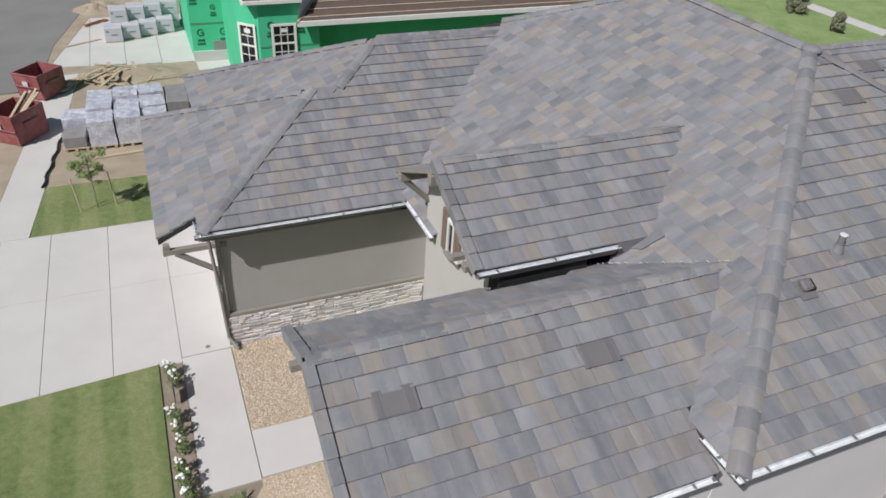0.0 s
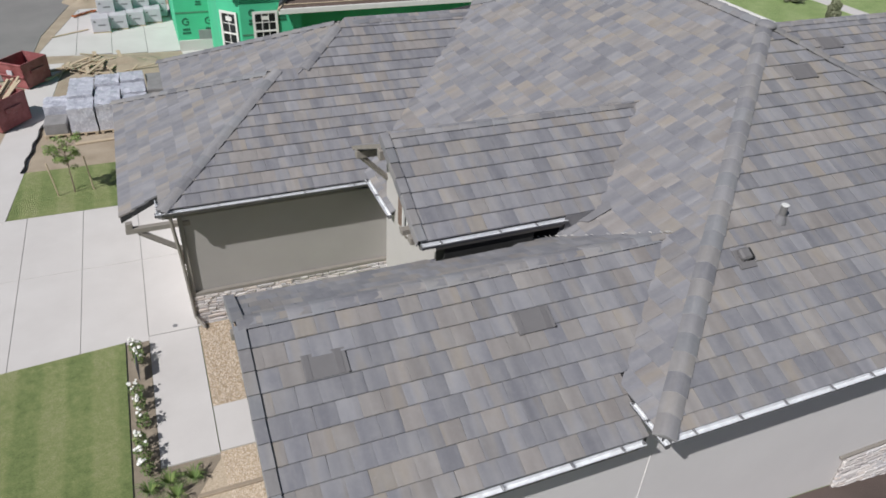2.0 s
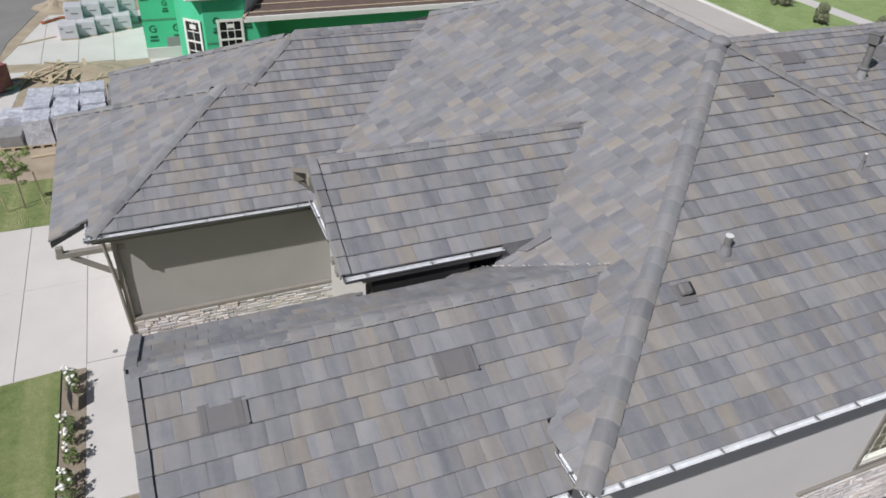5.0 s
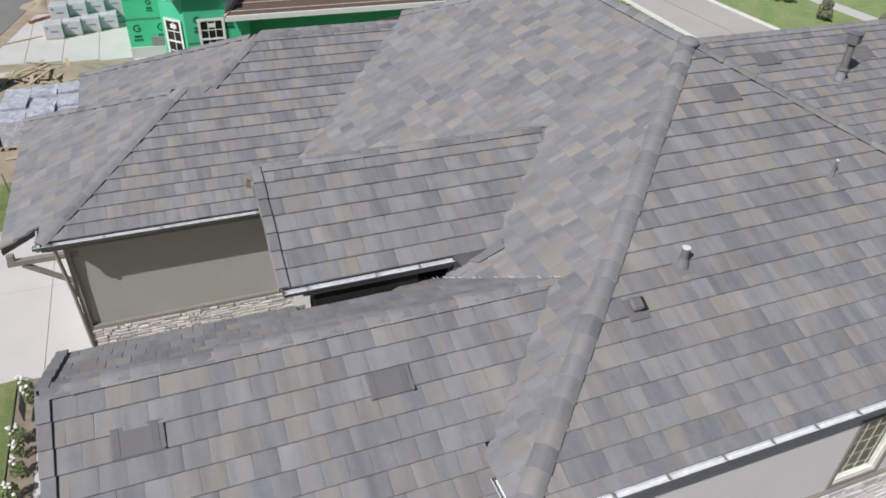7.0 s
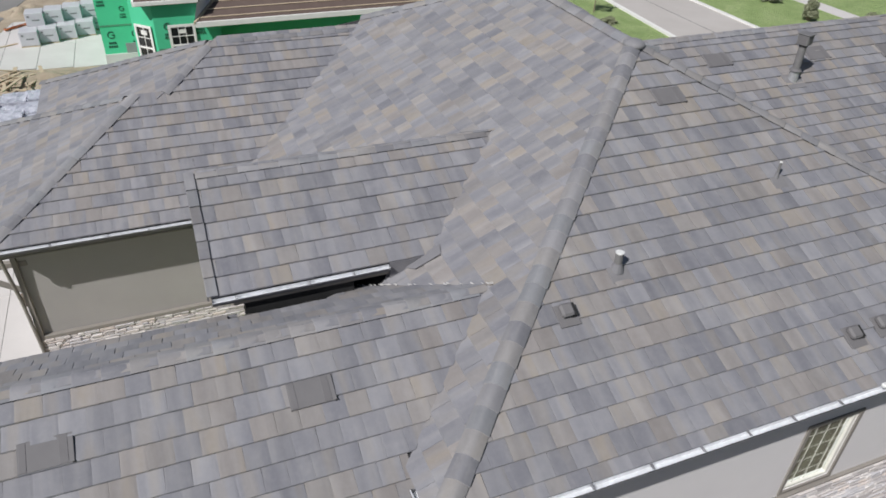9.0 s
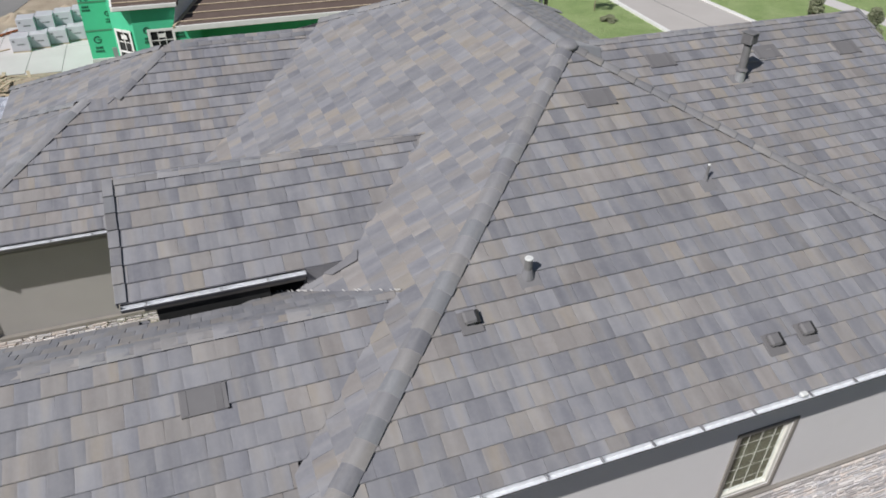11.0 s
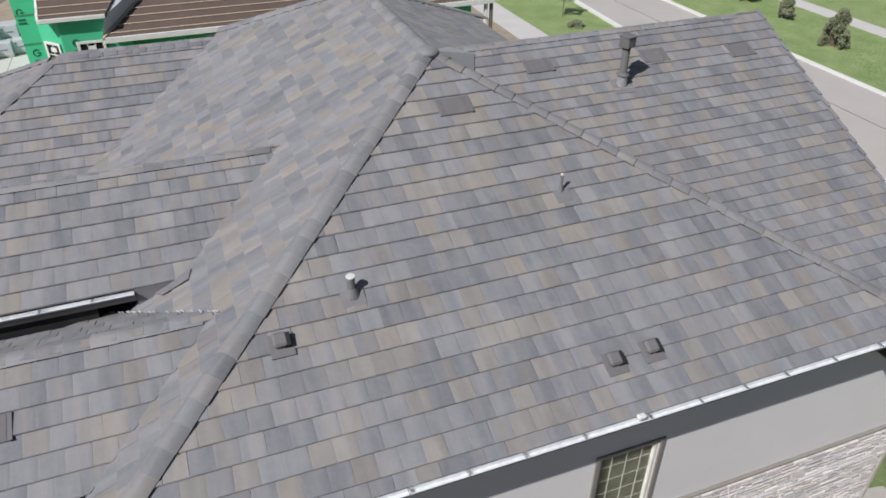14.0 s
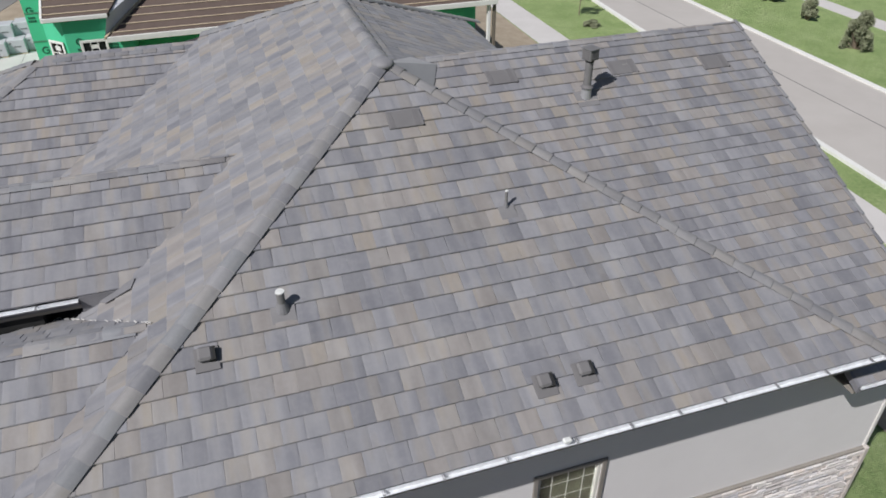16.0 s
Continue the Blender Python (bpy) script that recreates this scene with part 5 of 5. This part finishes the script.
tagged(part("orange_netting", bm, mottled("orange_plastic", (0.45, 0.13, 0.04), (0.6, 0.2, 0.08), 4.0, 40.0, 0.6)), "crumpled orange plastic netting on dirt", "netting")

# ---- neighbour under construction ----
GREEN = mottled("green_sheathing", (0.055, 0.45, 0.235), (0.075, 0.54, 0.30), 0.8, 60.0, 0.7)
GREEN_PRINT = mottled("printed_dark_green", (0.01, 0.07, 0.045), (0.02, 0.10, 0.06), 3.0, 40.0, 0.7)
TAPE = mottled("seam_tape", (0.05, 0.20, 0.12), (0.10, 0.27, 0.17), 3.0, 40.0, 0.6)
BROWN = mottled("brown_underlay", (0.085, 0.06, 0.05), (0.125, 0.09, 0.075), 1.5, 60.0, 0.8)
WHITE = mottled("white_trim", (0.66, 0.65, 0.62), (0.78, 0.77, 0.74), 3.0, 60.0, 0.6)
GREY_BASE = mottled("grey_foundation", (0.20, 0.20, 0.20), (0.28, 0.28, 0.275), 2.0, 50.0, 0.9)
neighbour = thing("neighbour_house", "unfinished house in green sheathing with a battened brown roof", "house")
neighbour.location = (-0.13, -0.08, 0.05)
part("wall", boxed((1.85, 33.5, -0.3), (4.2, 40, 5.6)), GREEN, neighbour, "bright green sheathed wall")
part("wall", prism(bmesh.new(), [(4.08, 28.5), (5.75, 28.5), (5.75, 36), (3.3, 36), (3.3, 29.28)], -0.3, 3.9), GREEN, neighbour, "bright green sheathed bay wall")
part("wall", boxed((5.752, 28.5, -0.3), (6.5, 36, 3.05)), GREEN, neighbour, "bright green sheathed wall beside the bay")
part("wall", boxed((6.52, 29.9, -4.0), (21.3, 36, 2.7)), GREEN, neighbour, "green sheathed wall under a deep eave")
part("foundation", boxed((1.83, 33.40, -0.3), (4.15, 33.5, 0.42)), CONCRETE, neighbour, "pale concrete foundation")
part("panel", boxed((2.75, 33.45, 0.42), (4.1, 33.5, 0.85)), GREY_BASE, neighbour, "grey membrane above the foundation")
for z in (1.62, 2.85):
    part("tape", boxed((1.85, 33.485, z), (4.2, 33.499, z + 0.07)), TAPE, neighbour, "dark green seam tape")
for z in (2.05, 1.30):
    part("tape", boxed((4.1, 28.485, z), (6.5, 28.499, z + 0.06)), TAPE, neighbour, "dark green seam tape")


def print_mark(x, y, z, s):
    """A plain printed mark: an open ring over two rows of bars."""
    bm = bmesh.new()
    inner, outer = [], []
    for i in range(15):
        a = 0.75 + i * 0.36
        for ring, r in ((inner, 0.115), (outer, 0.165)):
            ring.append([bm.verts.new((x + math.cos(a) * r * s, y + k, z + math.sin(a) * r * s)) for k in (-0.004, 0.004)])
    for i in range(14):
        for p, q, u, v in ((inner[i][0], inner[i + 1][0], outer[i + 1][0], outer[i][0]), (inner[i][1], outer[i][1], outer[i + 1][1], inner[i + 1][1]), (outer[i][0], outer[i + 1][0], outer[i + 1][1], outer[i][1]), (inner[i][0], inner[i][1], inner[i + 1][1], inner[i + 1][0])):
            bm.faces.new((p, q, u, v))
    bmesh.ops.recalc_face_normals(bm, faces=bm.faces[:])
    mark = part("printed_mark", bm, GREEN_PRINT, neighbour, "dark green printed ring")
    part("bar", boxed((x + 0.01 * s, y - 0.004, z - 0.03 * s), (x + 0.15 * s, y + 0.004, z + 0.02 * s)), GREEN_PRINT, mark)
    for a, b in ((0.30, 0.16), (0.46, 0.19)):
        for i in range(4):
            part("bar", boxed((x - b * s + i * b * s / 2, y - 0.004, z - (a + 0.1) * s), (x - b * s + (i + 0.7) * b * s / 2, y + 0.004, z - a * s)), GREEN_PRINT, mark)


for x, y, z, s in ((2.25, 33.49, 1.25, 1.0), (3.25, 33.49, 1.25, 1.0), (2.9, 33.49, 2.35, 0.7), (2.1, 33.49, 3.0, 0.9), (4.55, 28.48, 2.95, 0.85), (5.75, 28.48, 3.05, 0.85)):
    print_mark(x, y, z, s)
DARK_GLASS = Nodes("dark_glass", 0.06)
DARK_GLASS.color((0.02, 0.022, 0.022))
DARK_GLASS = DARK_GLASS.mat


def sash_window(m, w, h, rows, cols, label):
    """A window in the plane y = 0 of m, its sill at z = 0."""
    win = part("window", boxed((-w / 2, -0.02, 0), (w / 2, 0.0, h), m), DARK_GLASS, neighbour, label)
    bm = bmesh.new()
    for lo, hi in (((-w / 2 - 0.1, -0.1), (-w / 2, h + 0.1)), ((w / 2, -0.1), (w / 2 + 0.1, h + 0.1)), ((-w / 2, -0.1), (w / 2, 0)), ((-w / 2, h), (w / 2, h + 0.1)), ((-w / 2, h / 2 - 0.035), (w / 2, h / 2 + 0.035))):
        box(bm, (lo[0], -0.06, lo[1]), (hi[0], -0.022, hi[1]), m, bevel=0.006)
    part("window_frame", bm, WHITE, win, "white window frame")
    for i in range(1, cols):
        part("muntin", boxed((-w / 2 + w * i / cols - 0.014, -0.04, 0), (-w / 2 + w * i / cols + 0.014, -0.022, h), m), WHITE, win)
    for i in range(1, rows):
        if i * 2 != rows:
            part("muntin", boxed((-w / 2, -0.041, h * i / rows - 0.014), (w / 2, -0.023, h * i / rows + 0.014), m), WHITE, win)
    part("sticker", boxed((-0.14, -0.034, h * 0.82), (0.14, -0.021, h * 0.93), m), WHITE, win, "blank white sticker")


sash_window(Matrix.Translation((5.05, 28.48, 1.52)), 0.80, 1.38, 4, 3, "white double-hung window with grid panes")
sash_window(Matrix.Translation((3.69, 28.87, 1.32)) @ Matrix.Rotation(-math.pi / 4, 4, "Z"), 0.62, 1.55, 4, 2, "narrow white window in the angled bay")


def batten_roof(label, pts, upslope, rows, lo, hi):
    """A roof slab with battens; lo and hi give a batten's ends at the eave and the top."""
    deck = part("roof", slab(bmesh.new(), pts, 0.16), BROWN, neighbour, label)
    for i in range(rows):
        k = (i + 0.5) / rows
        a, b = Vector(lo[0]).lerp(Vector(hi[0]), k), Vector(lo[1]).lerp(Vector(hi[1]), k)
        bm = bmesh.new()
        d = (b - a)
        m = Matrix((d.normalized(), Vector((0, COS, SIN)), Vector((0, -SIN, COS)))).transposed().to_4x4()
        m.translation = a
        box(bm, (0, -0.022, 0.004), (d.length, 0.022, 0.035), m)
        part("batten", bm, PLANK, deck)
    return deck


EAVE, VALLEY_FOOT = 28.15, 5.55
e0, e1, t0, t1 = (VALLEY_FOOT, EAVE, 3.12), (21.7, EAVE, 3.12), (13.4, 37.5, 7.80), (16.6, 37.5, 7.80)
batten_roof("dark brown underlay with pale wooden battens", [e0, e1, t1, t0], None, 25, (e0, e1), (t0, t1))
part("roof", slab(bmesh.new(), [e1, (21.7, 46.0, 3.12), (16.6, 38.3, 7.80), t1], 0.1), DECK, neighbour, "dark hipped end of the main roof")
part("fascia", boxed((VALLEY_FOOT, EAVE - 0.05, 2.92), (21.7, EAVE + 0.02, 3.13), bevel=0.01), WHITE, neighbour, "pale fascia board")
part("barge_board", slab(bmesh.new(), [(5.50, 28.10, 3.16), (5.60, 28.10, 3.16), (13.45, 37.5, 7.86), (13.35, 37.5, 7.86)], 0.10), PLANK, neighbour, "pale wooden edge board of the main roof")
part("flashing", slab(bmesh.new(), [(5.54, 28.17, 3.15), (9.92, 33.4, 5.76), (8.38, 33.4, 6.50), (5.78, 28.32, 3.93)], 0.03), mottled("bright_valley_metal", (0.58, 0.58, 0.62), (0.74, 0.74, 0.78), 2.0, 40.0, 0.5), neighbour, "bright crumpled valley flashing")
for x, y in ((8.36, 30.1), (9.75, 30.5)):
    z = 3.12 + 0.5 * (y - EAVE)
    part("vent_pipe", tube(bmesh.new(), (x, y, z - 0.1), (x, y, z + 0.22), 0.05, 0.05, 12), WHITE, neighbour, "short white vent pipe")
e0, e1, t0, t1 = (3.52, 28.3, 3.96), (5.8, 28.3, 3.96), (3.52, 33.4, 6.51), (8.4, 33.4, 6.51)
batten_roof("dark brown underlay with pale wooden battens over the bay", [e0, e1, t1, t0], None, 14, (e0, e1), (t0, t1))
part("fascia", boxed((3.52, 28.25, 3.82), (5.8, 28.32, 3.97), bevel=0.01), WHITE, neighbour, "pale fascia board")
part("barge_board", slab(bmesh.new(), [(3.46, 28.3, 3.99), (3.54, 28.3, 3.99), (3.54, 33.4, 6.54), (3.46, 33.4, 6.54)], 0.18), WHITE, neighbour, "pale barge board of the bay roof")
part("column", boxed((21.28, 28.24, -4.0), (21.42, 28.4, 2.9), bevel=0.01), STUCCO, neighbour, "pale corner post")
part("column", boxed((21.55, 28.26, -4.0), (21.68, 28.4, 2.9), bevel=0.01), BEAM, neighbour, "dark timber post")

# ---- rear street planting ----
def bush(x, y, z, w, h, seed, label):
    rng = random.Random(seed)
    t = thing("bush", label, "bush", "bushes beyond the rear street")
    t.location = (x, y, z)
    bm = bmesh.new()
    spots = []
    for i in range(46):
        a = i * 2.4 + rng.uniform(-0.3, 0.3)
        k = rng.uniform(0.06, 0.90)
        spread = 0.46 * (1.0 - k ** 2.4) * rng.uniform(0.35, 1.0)
        e = Vector((math.cos(a) * w * spread, math.sin(a) * w * spread, h * k))
        tube(bm, (0, 0, -0.1), e, 0.035, 0.010, 5)
        spots += clump(rng, e, (w * 0.11, w * 0.11, h * 0.13), 210)
    part("trunk", bm, BARK, t)
    leaf_part("crown", rng, spots, 0.062, DARK_LEAF, t, "dense dull green needles")


DARK_LEAF = Nodes("dull_needles", 0.7)
DARK_LEAF.color(DARK_LEAF.ramp(DARK_LEAF.chance(), [(0.0, (0.18, 0.195, 0.115)), (0.35, (0.235, 0.255, 0.155)), (0.7, (0.28, 0.295, 0.19)), (0.9, (0.33, 0.325, 0.23))], hard=True))
DARK_LEAF = DARK_LEAF.mat
bush(49.5, 33.9, -4.0, 2.1, 2.5, 1, "round dull green juniper bush on the lawn")
bush(51.0, 40.2, -4.0, 1.6, 1.6, 2, "small dull green bush on the lawn")
bush(52.2, 45.5, -4.0, 2.4, 1.8, 3, "low dull green bush on the lawn")
young_tree("sapling", "thin young street tree on the rear lawn", 35.7, 46.6, -4.0, 2.3, 0.75, 9, 1800, 0.06, 0.04, 28, 0.28)
bush(35.35, 43.9, -4.0, 1.3, 0.4, 4, "flat green shrub beside the sapling")

# ---- tiles last ----
lay_tiles(R, roof_side, 4.47 - 2 * COURSE, APEX_Y, R_EAVE + HIP, R_CORNER, lambda x, y: [(-1, 1, -HIP - 0.02), (1, 1, HIP_B), (0, -1, -R_EAVE)])
lay_tiles(N, roof_porch, N_EAVE, N_RIDGE, N_RAKE, 8.8, lambda x, y: [(1, -1, VALLEY_N + 0.03) if y > 5.1 else (1, 0, 6.0), (-1, 0, -N_RAKE), (0, 1, N_RIDGE)], shift=0.1)
lay_tiles(M, roof_front, 4.45, RIDGE_X, -FAR_HIP + 4.45, -4.0, front_cuts, worn=True)
lay_tiles(F, roof_wing, 10.77 - 29 * 0.2335, F_RIDGE, 12.0, F_RAKE, lambda x, y: [(1, 0, F_RAKE), (0, 1, F_RIDGE), (0, -1, -4.12)] + ([(-1, 0, -18.35)] if y < 4.6 else [(-1, -1, -WING_START), (-1, 0, -12.3)]), course_len=0.2335)
lay_tiles(L, roof_garage, L_EAVE, L_RIDGE, -0.3, 9.4, lambda x, y: [(-1, 1, -HIP_L) if y < L1_RIDGE else (-1, 1, -HIP_L2), (1, -1, -VALLEY_L + 0.04) if y > 13.35 else (1, 0, 4.62)])
lay_tiles(D, roof_entry, D_EAVE, D_RIDGE, D_RAKE, 9.6, lambda x, y: [(1, -1, VALLEY_D + 0.05), (-1, 0, -D_RAKE), (0, 1, D_RIDGE)])
lay_tiles(NB, roof_porch_far, -N_FAR - COURSE, -N_RIDGE, -8.3, -N_RAKE, lambda x, y: [(1, 1, 2 * (NB.q - M.q)), (-1, 0, -N_RAKE), (0, -1, -N_RIDGE)] + ([(0, 1, N_FAR)] if x < 4.35 else [(0, 1, 8.2)] if x < 5.6 else [(-0.73, 1, 4.05)]), worn=True)
lay_tiles(DB, roof_entry_far, -D_FAR, -D_RIDGE, -9.6, -D_RAKE, lambda x, y: [(1, 1, 2 * (DB.q - M.q)), (-1, 0, -D_RAKE), (0, -1, -D_RIDGE)])
lay_tiles(K1, roof_garage_end, K_EAVE, L1_TOP, -21.0, -12.5, lambda x, y: [(1, -1, HIP_L), (1, 1, L1_TOP + L1_RIDGE)] + ([(0, -1, -K_SIDE)] if x < L_CORNER else []))
lay_tiles(K2, roof_garage_back, 0.6, L_TOP, -22.6, -16.0, lambda x, y: [(1, -1, HIP_L2), (1, 1, L_TOP + L_RIDGE), (-1, -1, -L1_TOP - L1_RIDGE)])
lay_tiles(B, roof_rear, -18.0, -RIDGE_X, APEX_Y - 1, 22.0, lambda x, y: [(-1, 0, -RIDGE_X), (1.263, -1, 1.263 * RIDGE_X - APEX_Y) if y < F_RIDGE else (1, -1, VALLEY_F2 - 0.02), (-1, 1, RIDGE_END - RIDGE_X), (1, 0, 17.0)], most=60)

caps(roof_side, R.at(R_EAVE + HIP, R_EAVE), R.at(RIDGE_X, APEX_Y), ROUND_CAP, lift=0.016)
caps(roof_side, R.at(R_CORNER, R_EAVE), R.at(RIDGE_X, APEX_Y), FLAT_CAP, wobble=0.008, tilt=0.06)
caps(roof_front, M.at(RIDGE_X, APEX_Y) - Vector((0, 0.10, 0.02)), M.at(RIDGE_X, RIDGE_END), ROUND_CAP)
bm = bmesh.new()
bmesh.ops.create_uvsphere(bm, u_segments=16, v_segments=10, radius=1.0, matrix=Matrix.Translation(M.at(RIDGE_X, APEX_Y) - Vector((0.02, 0.04, 0.03))) @ Matrix.Diagonal((0.20, 0.22, 0.10, 1)))
part("ridge_cap", bm, CAP, roof_front, "rounded cap where the hips meet the ridge", smooth=True)
caps(roof_front, M.at(FAR_HIP - 18, 18), M.at(RIDGE_X, RIDGE_END), ROUND_CAP)
caps(roof_rear, B.at(RIDGE_X + 5.5, RIDGE_END + 5.5), B.at(RIDGE_X, RIDGE_END), ROUND_CAP)
caps(roof_porch, N.at(N_RAKE, N_RIDGE), N.at(N_RIDGE + VALLEY_N, N_RIDGE), LOW_CAP, lift=-0.012)
caps(roof_entry, D.at(D_RAKE + 0.12, D_RIDGE), D.at(9.22, D_RIDGE), LOW_CAP, lift=-0.012)
caps(roof_garage, L.at(L_CORNER, L_EAVE), L.at(L1_TOP, L1_RIDGE), HIP_CAP, lift=0.014)
caps(roof_garage, L.at(L1_RIDGE + HIP_L2, L1_RIDGE), L.at(L_TOP, L_RIDGE), HIP_CAP, lift=0.014)
caps(roof_garage, L.at(9.0, L_RIDGE), L.at(L_TOP + 0.13, L_RIDGE), LOW_CAP, lift=-0.012)
caps(roof_garage_end, K1.at(K_EAVE, L1_RIDGE + L1_TOP - K_EAVE), K1.at(L1_TOP, L1_RIDGE), HIP_CAP, lift=0.014)
caps(roof_garage_back, K2.at(0.6, L_RIDGE + L_TOP - 0.6), K2.at(L_TOP, L_RIDGE), HIP_CAP, lift=0.014)
caps(roof_wing, F.at(12.95, F_RIDGE), F.at(F_RAKE - 0.4, F_RIDGE), LOW_CAP, lift=-0.012)
